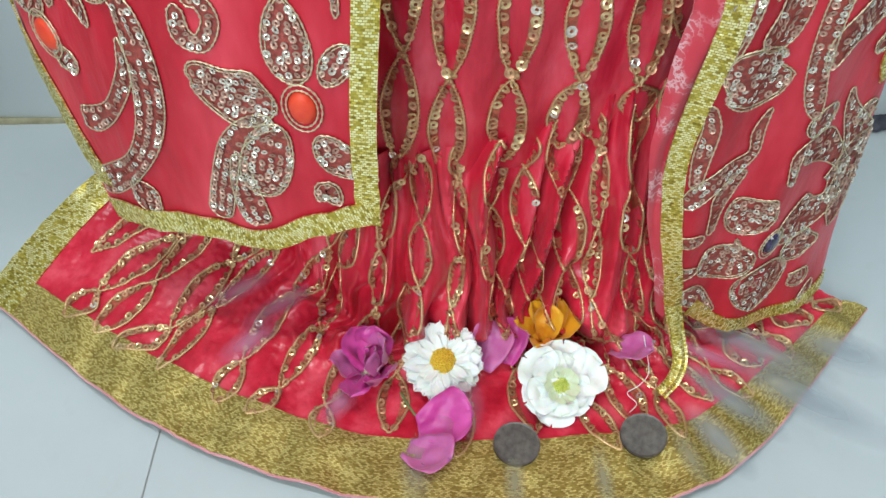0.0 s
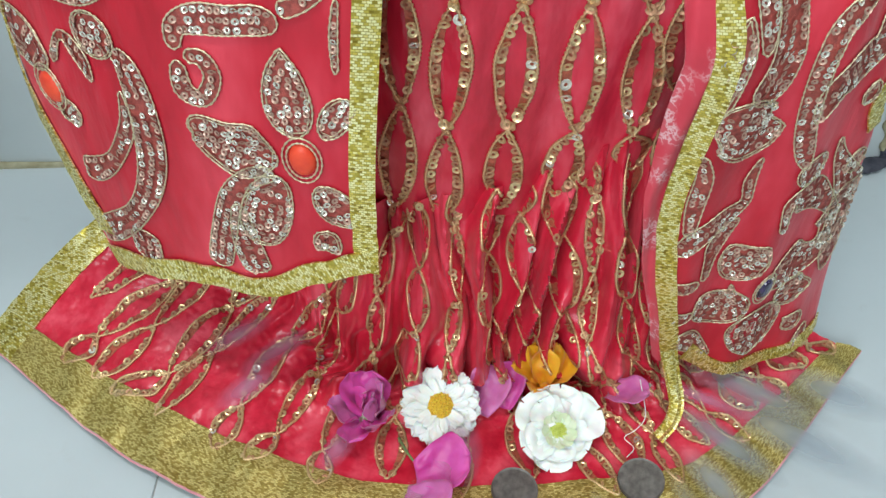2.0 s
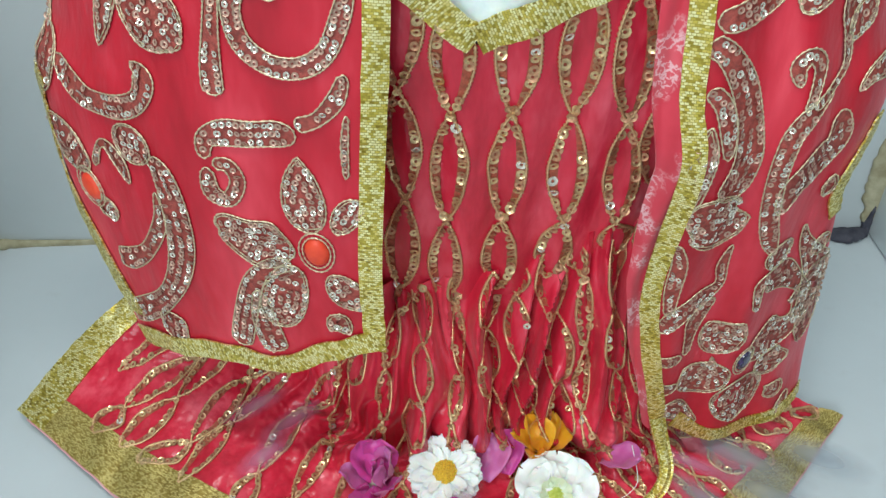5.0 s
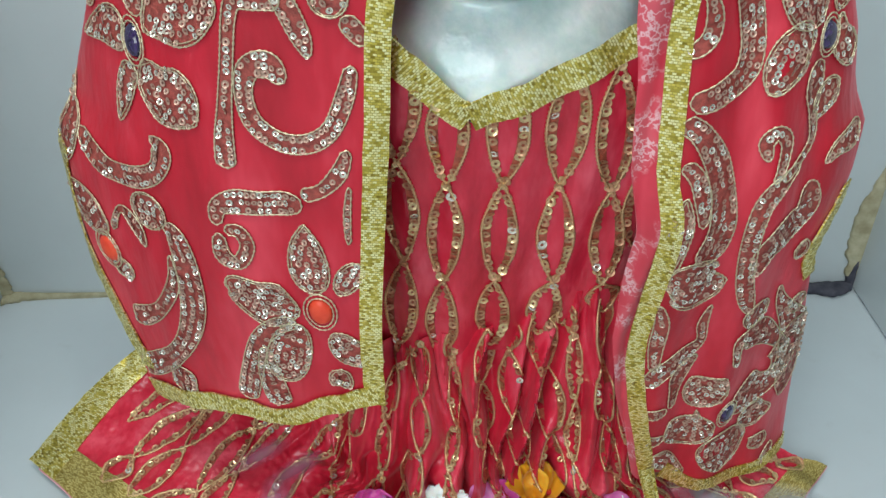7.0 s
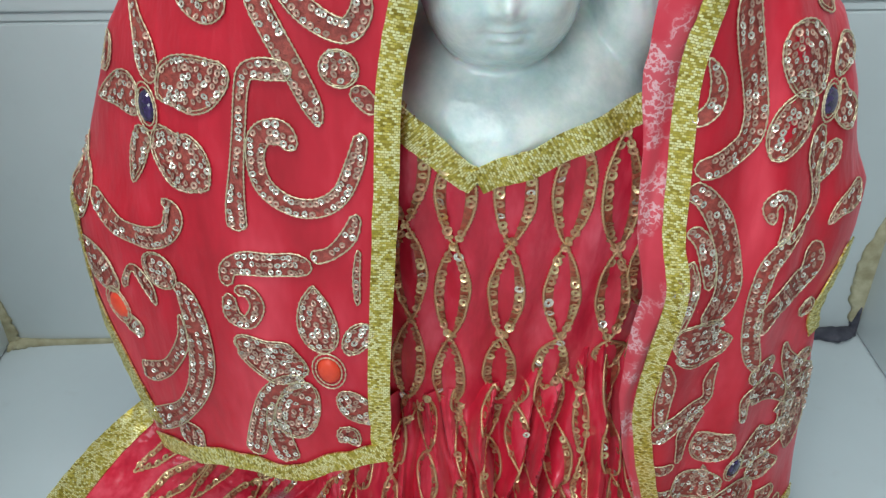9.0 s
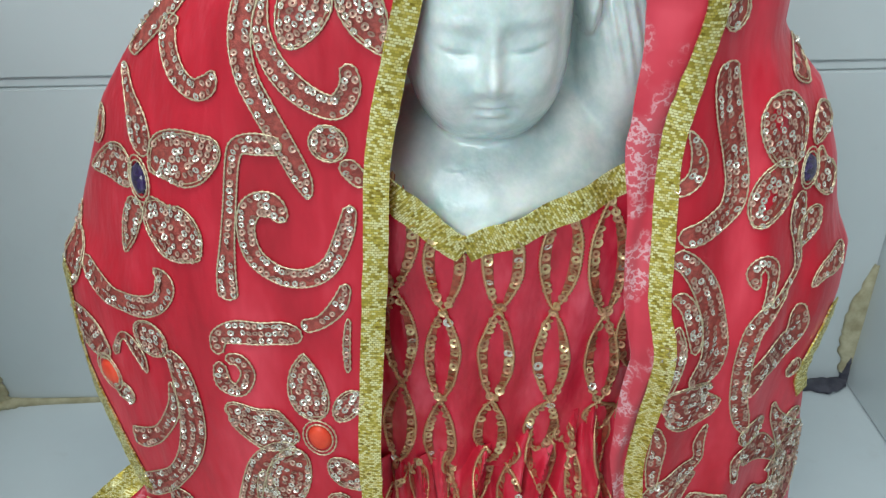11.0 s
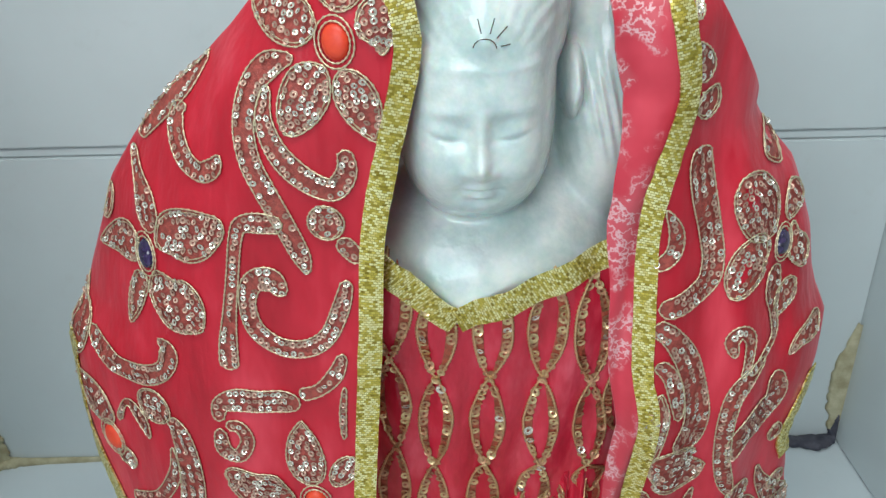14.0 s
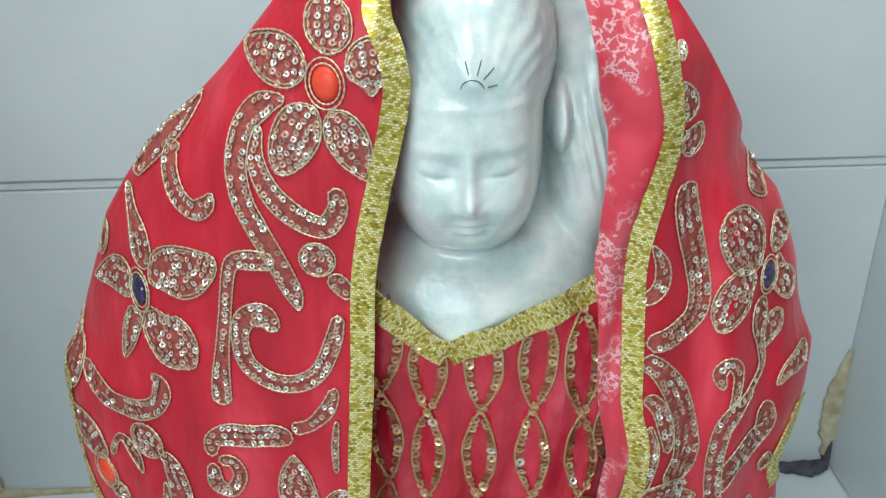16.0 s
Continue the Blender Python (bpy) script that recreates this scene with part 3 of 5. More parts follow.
ribbon("gold_border", [(lerp_list(VL_EDGE, z) + 0.0042, z) for z in (0.12, 0.13, 0.16, 0.20, 0.235, 0.255)], 0.0052, 50, left_veil, GOLD_TRIM, dupatta, 0.0016)
ribbon("gold_border", [(lerp_list(VR_BORDER, z) + 0.0055, z) for z in (0.062, 0.084, 0.13, 0.172, 0.243, 0.276, 0.302, 0.352, 0.38, 0.411, 0.442, 0.465, 0.50, 0.54)], 0.0047, 150, right_veil, GOLD_TRIM, dupatta)
ribbon("gold_border", [(x, right_bottom(x) + 0.004) for x in (0.172, 0.187, 0.204, 0.222, 0.25, 0.264)], 0.005, 40, right_veil, GOLD_TRIM, dupatta)
ribbon("gold_border", [(lerp_list(VR_EDGE, z) - 0.003, z) for z in (0.19, 0.205, 0.22, 0.235, 0.245)], 0.004, 24, right_veil, GOLD_TRIM, dupatta)


TAIL = spline([(0.1592, 0.3480, 0.066), (0.1612, 0.3465, 0.056), (0.1655, 0.3430, 0.040), (0.1680, 0.3360, 0.028), (0.1645, 0.3285, 0.0205), (0.1560, 0.3205, 0.0170)], 40)


def border_tail(u, v):
    k = int(round(v * 40))
    c = Vector(TAIL[k])
    way = (Vector(TAIL[min(40, k + 1)]) - Vector(TAIL[max(0, k - 1)])).normalized()
    out = Vector((0.15 * math.sin(5 * v), -0.75, 0.65)).normalized()
    side = way.cross(out).normalized()
    w = (u - 0.5) * 0.0105 * (1 - 0.25 * v)
    return c + side * w + out * (0.0012 * math.cos(9 * (u - 0.5)) + 0.003 * v * (u - 0.5))


sheet("gold_border", border_tail, 6, 40, GOLD_TRIM, dupatta, "twisted loose end of the gold border")


def lining(a, b):
    z = 0.05 + 0.47 * b
    xb = lerp_list(VR_BORDER, z) + 0.004
    wdt = lerp_list([(0.05, 0.006), (0.2, 0.012), (0.30, 0.014), (0.36, 0.016), (0.43, 0.026), (0.47, 0.024), (0.55, 0.02)], z)
    x = xb - wdt * a * (1 + 0.12 * noise.noise((z * 30, 1, 1)))
    p = right_veil(xb, z) + Vector((0, 0.002, 0))
    return Vector((x, p.y + 0.002 * a + 0.002 * math.sin(a * 5 + z * 40), z))


sheet("veil_lining", lining, 10, 120, LACE_BACK, dupatta, "turned-back red lining with white lace marks")
# ---- embroidery ----
def sequin_mesh(name, r, mat):
    vs, fs = [], []
    n = 10
    for rr, h in ((r * 0.30, 0.00025), (r * 0.62, 0.00012), (r, 0.0004)):
        for k in range(n):
            a = 2 * math.pi * k / n
            vs.append((rr * math.cos(a), rr * math.sin(a), h))
    for j in range(2):
        for k in range(n):
            fs.append((j * n + k, j * n + (k + 1) % n, (j + 1) * n + (k + 1) % n, (j + 1) * n + k))
    me = bpy.data.meshes.new(name)
    me.from_pydata(vs, [], fs)
    me.materials.append(mat)
    return me


class Sequins:
    """Sequins of one garment: the first ones as parts of their own, the rest in one mesh."""

    def __init__(self, parent, r, mats, seed, most=290):
        self.parent, self.mats, self.most, self.count = parent, mats, most, 0
        self.meshes = [sequin_mesh("sequin", r, m) for m in mats]
        self.vs, self.fs, self.ids = [], [], []
        self.rnd = random.Random(seed)

    def put(self, place, normal, k=None):
        rnd = self.rnd
        i = rnd.randrange(len(self.mats)) if k is None else k
        tilt = Vector((rnd.gauss(0, 0.24), rnd.gauss(0, 0.1), rnd.gauss(0, 0.24)))
        q = (Vector(normal) + tilt).normalized().to_track_quat("Z", "Y")
        m = Matrix.LocRotScale(place, q, Vector((1, 1, 1)) * rnd.uniform(0.88, 1.12))
        self.count += 1
        if self.count <= self.most:
            ob = new("sequin", self.meshes[i])
            ob.parent = self.parent
            ob.matrix_parent_inverse = Matrix.Translation(self.parent.location).inverted()
            ob.matrix_basis = m
        else:
            b = len(self.vs)
            me = self.meshes[i]
            self.vs += [m @ v.co for v in me.vertices]
            self.fs += [tuple(b + v for v in p.vertices) for p in me.polygons]
            self.ids += [i] * len(me.polygons)

    def finish(self):
        if self.vs:
            ob = mesh_object("sequin_scatter", self.vs, self.fs, self.mats, self.parent, "small round metallic sequins", False, self.ids)
            ob["kind"] = "stuff"
            under(ob, self.parent)


def normal_at(surf, u, v, h=0.001):
    a = surf(u + h, v) - surf(u - h, v)
    b = surf(u, v + h) - surf(u, v - h)
    n = a.cross(b)
    n = n.normalized() if n.length > 1e-12 else Vector((0, -1, 0))
    return n if n.y < 0.15 else -n


def strip_motif(name, centre, hws, surf, parent, seqs, thread, net, r=0.0004, double=True, label=""):
    """A stitched figure: net filling, corded outline, sequins in rows; centre in the surface's own coordinates."""
    n = len(centre)
    L, R = [], []
    for k in range(n):
        q = centre[min(k + 1, n - 1)] - centre[max(k - 1, 0)]
        q = q / (np.hypot(*q) + 1e-12)
        nrm = np.array((-q[1], q[0]))
        L.append(centre[k] + nrm * hws[k])
        R.append(centre[k] - nrm * hws[k])
    vs, fs = [], []
    for k in range(n):
        for p in (L[k], centre[k] + (L[k] - centre[k]) * 0.45, centre[k] + (R[k] - centre[k]) * 0.45, R[k]):
            vs.append(surf(p[0], p[1], 0.0009))
    for k in range(n - 1):
        for i in range(3):
            a = k * 4 + i
            fs.append((a, a + 1, a + 5, a + 4))
    nf = len(fs)
    loop = [p for p in L] + [p for p in reversed(R)]
    dense = []
    for a, b in zip(loop, loop[1:] + loop[:1]):
        m = max(1, int(np.hypot(*(b - a)) / 0.0011))
        dense += [a + (b - a) * i / m for i in range(m)]
    tube(vs, fs, [surf(p[0], p[1], 0.0012 + r * 0.5) for p in dense], r)
    if double:
        inner = []
        for k in range(n):
            c = centre[k]
            d = np.hypot(*(L[k] - c))
            f = max(0.15, 1 - 0.0016 / max(d, 1e-5))
            inner.append((c + (L[k] - c) * f, c + (R[k] - c) * f))
        lp = [a for a, b in inner[1:-1]] + [b for a, b in reversed(inner[1:-1])]
        tube(vs, fs, [surf(p[0], p[1], 0.0011 + r * 0.4) for p in lp], r * 0.75)
    ob = mesh_object(name, vs, fs, [net, thread], parent, label, True, [0] * nf + [1] * (len(fs) - nf))
    under(ob, parent)
    # sequins
    arc = [0.0]
    for a, b in zip(centre, centre[1:]):
        arc.append(arc[-1] + float(np.hypot(*(b - a))))
    rnd = seqs.rnd
    d = 0.0014
    step = 0.0030
    while d < arc[-1] - 0.001:
        k = next(i for i in range(1, n) if arc[i] >= d)
        f = (d - arc[k - 1]) / max(1e-9, arc[k] - arc[k - 1])
        c = centre[k - 1] + (centre[k] - centre[k - 1]) * f
        hw = hws[k - 1] + (hws[k] - hws[k - 1]) * f
        side = (L[k] - centre[k]) / (np.hypot(*(L[k] - centre[k])) + 1e-9)
        room = hw - 0.0020
        m = max(0, int((2 * room) / 0.0034) + 1) if room > -0.0009 else 0
        for i in range(m):
            o = 0 if m == 1 else -room + 2 * room * i / (m - 1)
            if rnd.random() < 0.12:
                continue
            p = c + side * (o + rnd.uniform(-0.0004, 0.0004))
            seqs.put(surf(p[0], p[1], 0.0014), normal_at(surf, p[0], p[1]))
        d += step * rnd.uniform(0.9, 1.15)
    return ob


class Needle:
    """Draws petals, scrolls, rings and jewels on one panel of the veil."""

    def __init__(self, surf, parent, seqs):
        self.surf, self.parent, self.seqs = surf, parent, seqs

    def strip(self, name, centre, hws):
        strip_motif(name, centre, hws, self.surf, self.parent, self.seqs, SILVER_THREAD, SILVER_NET, 0.00043)

    def figure(self, name, pts, double):
        """A stitched figure along (x, z, width) points."""
        length = sum(math.dist(a[:2], b[:2]) for a, b in zip(pts, pts[1:]))
        n = max(12, int(length / 0.0018))
        line = spline(pts, n)
        centre = [p[:2] for p in line]
        hws = []
        for k, p in enumerate(line):
            e = min(k, n - k) / n * length / max(0.0004, p[2] * 0.4)
            hws.append(max(0.00025, p[2] / 2) * math.sqrt(max(0.05, 1 - max(0, 1 - e) ** 2)))
        strip_motif(name, centre, hws, self.surf, self.parent, self.seqs, SILVER_THREAD, SILVER_NET, 0.00043, double)

    def petal(self, *pts):
        self.figure("embroidered_petal", pts, True)

    def band(self, *pts):
        self.figure("embroidered_scroll", pts, False)

    def ring(self, c, r):
        n = 18
        centre = [np.array((c[0], c[1] + r - 2 * r * k / n)) for k in range(n + 1)]
        hws = [r * math.sqrt(max(0.02, 1 - (1 - 2 * k / n) ** 2)) for k in range(n + 1)]
        self.strip("embroidered_disc", centre, hws)

    def jewel(self, c, rx, rz, kind):
        surf = self.surf
        vs, fs = [], []
        m, n = 6, 28
        for j in range(m + 1):
            rr = j / m
            for k in range(n):
                a = 2 * math.pi * k / n
                h = 0.0008 + 0.0030 * math.sqrt(max(0, 1 - rr ** 2.4))
                vs.append(surf(c[0] + rx * rr * math.cos(a), c[1] + rz * rr * math.sin(a), h))
        for j in range(m):
            for k in range(n):
                fs.append((j * n + k, j * n + (k + 1) % n, (j + 1) * n + (k + 1) % n, (j + 1) * n + k))
        ob = mesh_object("jewel", vs, fs, JEWEL_RED if kind else JEWEL_BLUE, self.parent, "oval orange-red fabric stone" if kind else "oval dark violet glass stone", bool(kind))
        under(ob, self.parent)
        vs, fs = [], []
        for f in (1.12, 1.42):
            loop = [surf(c[0] + rx * f * math.cos(2 * math.pi * k / 40), c[1] + rz * f * math.sin(2 * math.pi * k / 40), 0.0018) for k in range(40)]
            tube(vs, fs, loop, 0.00042)
        mesh_object("jewel_setting", vs, fs, SILVER_THREAD, ob, "corded metallic thread ring")


JEWEL_RED = Mat("orange_red_stone")
JEWEL_RED.l(JEWEL_RED.ramp(JEWEL_RED.noise(160), [(0.3, (0.75, 0.045, 0.02)), (0.7, (0.88, 0.085, 0.03))]), JEWEL_RED.b.inputs["Base Color"])
JEWEL_RED = JEWEL_RED.set(Roughness=0.45).m
JEWEL_BLUE = Mat("violet_glass_stone")
JEWEL_BLUE.l(JEWEL_BLUE.ramp(JEWEL_BLUE.noise(300), [(0.35, (0.012, 0.008, 0.03)), (0.65, (0.05, 0.025, 0.11))]), JEWEL_BLUE.b.inputs["Base Color"])
JEWEL_BLUE = JEWEL_BLUE.set(Roughness=0.1, Coat_Weight=0.6).m

veil_sequins = Sequins(dupatta, 0.00165, [SILVER_SEQUIN, SILVER_SEQUIN, DULL_SEQUIN, DULL_SEQUIN, DULL_SEQUIN], 11)


def left_cloth(x, z, lift=0.0):
    return left_veil(max(x, lerp_list(VL_EDGE, z) + 0.0015), z, lift)


def right_cloth(x, z, lift=0.0):
    return right_veil(min(x, lerp_list(VR_EDGE, z) - 0.0015), z, lift)


stitch = Needle(left_cloth, dupatta, veil_sequins)
petal, band, ring, jewel = stitch.petal, stitch.band, stitch.ring, stitch.jewel
jewel((-0.0994, 0.3253), 0.0043, 0.0075, 0)
petal((-0.0926, 0.3311, 0.0034), (-0.0829, 0.3381, 0.0214), (-0.0718, 0.3421, 0.0246), (-0.0614, 0.3472, 0.0161), (-0.0549, 0.3518, 0.0055))
petal((-0.0947, 0.3186, 0.0078), (-0.0901, 0.3101, 0.0231), (-0.0832, 0.3046, 0.0301), (-0.0765, 0.2989, 0.0228), (-0.0714, 0.2941, 0.0048))
petal((-0.1034, 0.3290, 0.0171), (-0.1124, 0.3272, 0.0189), (-0.1224, 0.3237, 0.0114), (-0.1339, 0.3174, 0.0017))
petal((-0.1021, 0.3146, 0.0094), (-0.1071, 0.3046, 0.0099), (-0.1109, 0.2950, 0.0078), (-0.1152, 0.2845, 0.0021))
band((-0.1043, 0.3731, 0.0048), (-0.1013, 0.3633, 0.0067), (-0.0974, 0.3533, 0.0114), (-0.0965, 0.3438, 0.0122), (-0.0959, 0.3365, 0.0060))
band((-0.0265, 0.3523, 0.0076), (-0.0375, 0.3529, 0.0095), (-0.0457, 0.3512, 0.0072), (-0.0491, 0.3439, 0.0061), (-0.0525, 0.3256, 0.0059), (-0.0561, 0.3062, 0.0067), (-0.0589, 0.2888, 0.0090), (-0.0597, 0.2755, 0.0097))
band((-0.0287, 0.3175, 0.0050), (-0.0343, 0.3249, 0.0118), (-0.0429, 0.3233, 0.0100), (-0.0467, 0.3129, 0.0081), (-0.0441, 0.2993, 0.0088), (-0.0339, 0.2908, 0.0093), (-0.0209, 0.2898, 0.0089), (-0.0099, 0.2971, 0.0080), (-0.0027, 0.3122, 0.0079), (0.0009, 0.3255, 0.0054))
ring((-0.0067, 0.3541), 0.0082)
band((-0.0012, 0.3463, 0.0077), (0.0039, 0.3399, 0.0082), (0.0073, 0.3349, 0.0052))
band((-0.1459, 0.2704, 0.0066), (-0.1365, 0.2617, 0.0133), (-0.1247, 0.2572, 0.0108), (-0.1081, 0.2598, 0.0109), (-0.0969, 0.2667, 0.0087), (-0.0926, 0.2775, 0.0104), (-0.0983, 0.2822, 0.0024))
petal((-0.1489, 0.2941, 0.0017), (-0.1539, 0.2807, 0.0084), (-0.1519, 0.2730, 0.0122), (-0.1621, 0.2551, 0.0144), (-0.1711, 0.2426, 0.0017))
petal((-0.1739, 0.2219, 0.0030), (-0.1557, 0.2255, 0.0250), (-0.1456, 0.2190, 0.0199), (-0.1399, 0.2143, 0.0091))
band((-0.1340, 0.2208, 0.0041), (-0.1281, 0.2333, 0.0029), (-0.1229, 0.2353, 0.0062), (-0.1169, 0.2291, 0.0089), (-0.1129, 0.2196, 0.0026))
ring((-0.1069, 0.2421), 0.0100)
jewel((-0.1418, 0.2041), 0.0060, 0.0081, 1)
petal((-0.1404, 0.1981, 0.0085), (-0.1338, 0.1943, 0.0143), (-0.1302, 0.1889, 0.0049))
band((-0.0979, 0.2379, 0.0065), (-0.0925, 0.2320, 0.0114), (-0.0899, 0.2128, 0.0136), (-0.0917, 0.1892, 0.0140), (-0.0987, 0.1668, 0.0123), (-0.1109, 0.1473, 0.0112), (-0.1296, 0.1281, 0.0148), (-0.1422, 0.1178, 0.0127))
band((-0.0990, 0.2197, 0.0017), (-0.1005, 0.2017, 0.0070), (-0.1138, 0.1787, 0.0077), (-0.1284, 0.1660, 0.0128), (-0.1350, 0.1652, 0.0134))
band((-0.1093, 0.1380, 0.0158), (-0.1099, 0.1269, 0.0156), (-0.1105, 0.1172, 0.0154))
band((-0.0689, 0.2457, 0.0050), (-0.0666, 0.2551, 0.0087), (-0.0573, 0.2588, 0.0123), (-0.0438, 0.2589, 0.0119), (-0.0331, 0.2593, 0.0117), (-0.0265, 0.2581, 0.0062))
band((-0.0259, 0.2639, 0.0072), (-0.0163, 0.2677, 0.0062), (-0.0078, 0.2767, 0.0075), (-0.0033, 0.2876, 0.0044))
band((-0.0688, 0.2409, 0.0056), (-0.0681, 0.2279, 0.0085), (-0.0608, 0.2249, 0.0074), (-0.0551, 0.2346, 0.0070), (-0.0582, 0.2427, 0.0069), (-0.0652, 0.2429, 0.0053))
band((-0.0037, 0.2698, 0.0020), (-0.0055, 0.2552, 0.0032), (-0.0058, 0.2398, 0.0022))
jewel((-0.0228, 0.1993), 0.0059, 0.0081, 1)
petal((-0.0240, 0.2107, 0.0132), (-0.0262, 0.2244, 0.0199), (-0.0268, 0.2384, 0.0146), (-0.0268, 0.2491, 0.0014))
petal((-0.0335, 0.1974, 0.0116), (-0.0454, 0.1997, 0.0279), (-0.0565, 0.2040, 0.0235), (-0.0659, 0.2104, 0.0136), (-0.0702, 0.2112, 0.0031))
petal((-0.0350, 0.1891, 0.0113), (-0.0403, 0.1740, 0.0217), (-0.0444, 0.1593, 0.0215), (-0.0470, 0.1485, 0.0110))
petal((-0.0128, 0.2105, 0.0072), (-0.0081, 0.2188, 0.0125), (-0.0041, 0.2246, 0.0111), (-0.0017, 0.2286, 0.0049))
petal((-0.0178, 0.1855, 0.0072), (-0.0127, 0.1769, 0.0159), (-0.0074, 0.1691, 0.0149), (-0.0043, 0.1627, 0.0045))
band((-0.0363, 0.1905, 0.0073), (-0.0472, 0.1863, 0.0102), (-0.0570, 0.1755, 0.0103), (-0.0640, 0.1533, 0.0120), (-0.0705, 0.1291, 0.0116))
band((-0.0551, 0.1712, 0.0048), (-0.0547, 0.1561, 0.0114), (-0.0525, 0.1392, 0.0138), (-0.0497, 0.1295, 0.0117))
petal((-0.0210, 0.1487, 0.0037), (-0.0165, 0.1551, 0.0108), (-0.0114, 0.1468, 0.0044))
jewel((0.0030, 0.4332), 0.0058, 0.0074, 1)
petal((-0.0045, 0.4383, 0.0108), (-0.0120, 0.4397, 0.0200), (-0.0211, 0.4417, 0.0205), (-0.0298, 0.4444, 0.0113), (-0.0342, 0.4456, 0.0021))
petal((0.0049, 0.4449, 0.0121), (0.0053, 0.4524, 0.0195), (0.0056, 0.4607, 0.0191), (0.0058, 0.4673, 0.0123))
petal((0.0124, 0.4377, 0.0087), (0.0184, 0.4402, 0.0210), (0.0242, 0.4404, 0.0246), (0.0289, 0.4396, 0.0213))
petal((-0.0019, 0.4230, 0.0090), (-0.0086, 0.4154, 0.0196), (-0.0143, 0.4056, 0.0190), (-0.0187, 0.3977, 0.0115), (-0.0210, 0.3941, 0.0024))
petal((0.0049, 0.4222, 0.0089), (0.0096, 0.4128, 0.0177), (0.0142, 0.4018, 0.0146), (0.0179, 0.3922, 0.0020))
band((-0.0154, 0.4260, 0.0035), (-0.0260, 0.4221, 0.0101), (-0.0354, 0.4119, 0.0097), (-0.0397, 0.3963, 0.0099), (-0.0383, 0.3816, 0.0102), (-0.0330, 0.3691, 0.0102), (-0.0255, 0.3532, 0.0095), (-0.0192, 0.3375, 0.0083), (-0.0169, 0.3288, 0.0028))
band((-0.0278, 0.4139, 0.0037), (-0.0301, 0.3997, 0.0077), (-0.0249, 0.3853, 0.0100), (-0.0133, 0.3737, 0.0107), (-0.0021, 0.3704, 0.0101), (0.0042, 0.3784, 0.0088), (0.0039, 0.3883, 0.0059))
band((-0.0699, 0.3978, 0.0018), (-0.0746, 0.3952, 0.0071), (-0.0758, 0.3863, 0.0092), (-0.0717, 0.3765, 0.0094), (-0.0636, 0.3721, 0.0086), (-0.0564, 0.3757, 0.0075), (-0.0529, 0.3814, 0.0026))
band((-0.0590, 0.4207, 0.0046), (-0.0718, 0.4067, 0.0096), (-0.0873, 0.3926, 0.0105), (-0.0999, 0.3789, 0.0065))
petal((-0.1218, 0.3503, 0.0052), (-0.1254, 0.3391, 0.0073), (-0.1286, 0.3307, 0.0037))
stitch = Needle(right_cloth, dupatta, veil_sequins)
petal, band, ring, jewel = stitch.petal, stitch.band, stitch.ring, stitch.jewel
band((0.1581, 0.3855, 0.0095), (0.1574, 0.3780, 0.0123), (0.1606, 0.3635, 0.0128), (0.1651, 0.3479, 0.0116), (0.1686, 0.3322, 0.0112), (0.1668, 0.3199, 0.0122), (0.1571, 0.3139, 0.0119), (0.1433, 0.3102, 0.0086))
jewel((0.2093, 0.3271), 0.0044, 0.0062, 0)
petal((0.2033, 0.3348, 0.0118), (0.1951, 0.3454, 0.0245), (0.1873, 0.3563, 0.0229), (0.1821, 0.3633, 0.0141), (0.1797, 0.3661, 0.0023))
petal((0.1999, 0.3303, 0.0111), (0.1907, 0.3290, 0.0214), (0.1845, 0.3205, 0.0196), (0.1806, 0.3129, 0.0108), (0.1786, 0.3101, 0.0021))
petal((0.2137, 0.3193, 0.0154), (0.2187, 0.3211, 0.0279), (0.2238, 0.3233, 0.0253), (0.2257, 0.3249, 0.0063))
petal((0.2136, 0.3357, 0.0051), (0.2169, 0.3418, 0.0132), (0.2215, 0.3469, 0.0180), (0.2236, 0.3491, 0.0094))
band((0.2041, 0.3187, 0.0085), (0.2044, 0.3068, 0.0108), (0.2064, 0.2950, 0.0055), (0.2084, 0.2817, 0.0042), (0.2012, 0.2749, 0.0046), (0.1928, 0.2694, 0.0042))
petal((0.2099, 0.2901, 0.0049), (0.2127, 0.2978, 0.0138), (0.2167, 0.3035, 0.0115), (0.2200, 0.3059, 0.0033))
band((0.1841, 0.2798, 0.0035), (0.1818, 0.2878, 0.0068), (0.1863, 0.2926, 0.0063), (0.1916, 0.2873, 0.0062), (0.1909, 0.2754, 0.0050), (0.1883, 0.2691, 0.0026))
band((0.2023, 0.2735, 0.0046), (0.1917, 0.2668, 0.0099), (0.1850, 0.2558, 0.0086), (0.1840, 0.2379, 0.0082), (0.1868, 0.2136, 0.0085), (0.1915, 0.1966, 0.0085), (0.1961, 0.1868, 0.0034))
petal((0.2193, 0.2674, 0.0032), (0.2268, 0.2738, 0.0085), (0.2386, 0.2741, 0.0114), (0.2443, 0.2750, 0.0044))
band((0.2127, 0.2600, 0.0081), (0.2138, 0.2448, 0.0160), (0.2041, 0.2362, 0.0231), (0.1946, 0.2283, 0.0155), (0.1906, 0.2135, 0.0042))
ring((0.2013, 0.1832), 0.0084)
band((0.2152, 0.1924, 0.0020), (0.2200, 0.1794, 0.0074), (0.2358, 0.1539, 0.0190), (0.2487, 0.1248, 0.0381), (0.2456, 0.1071, 0.0408), (0.2364, 0.1029, 0.0183))
petal((0.2268, 0.1701, 0.0086), (0.2323, 0.1712, 0.0154), (0.2391, 0.1715, 0.0118))
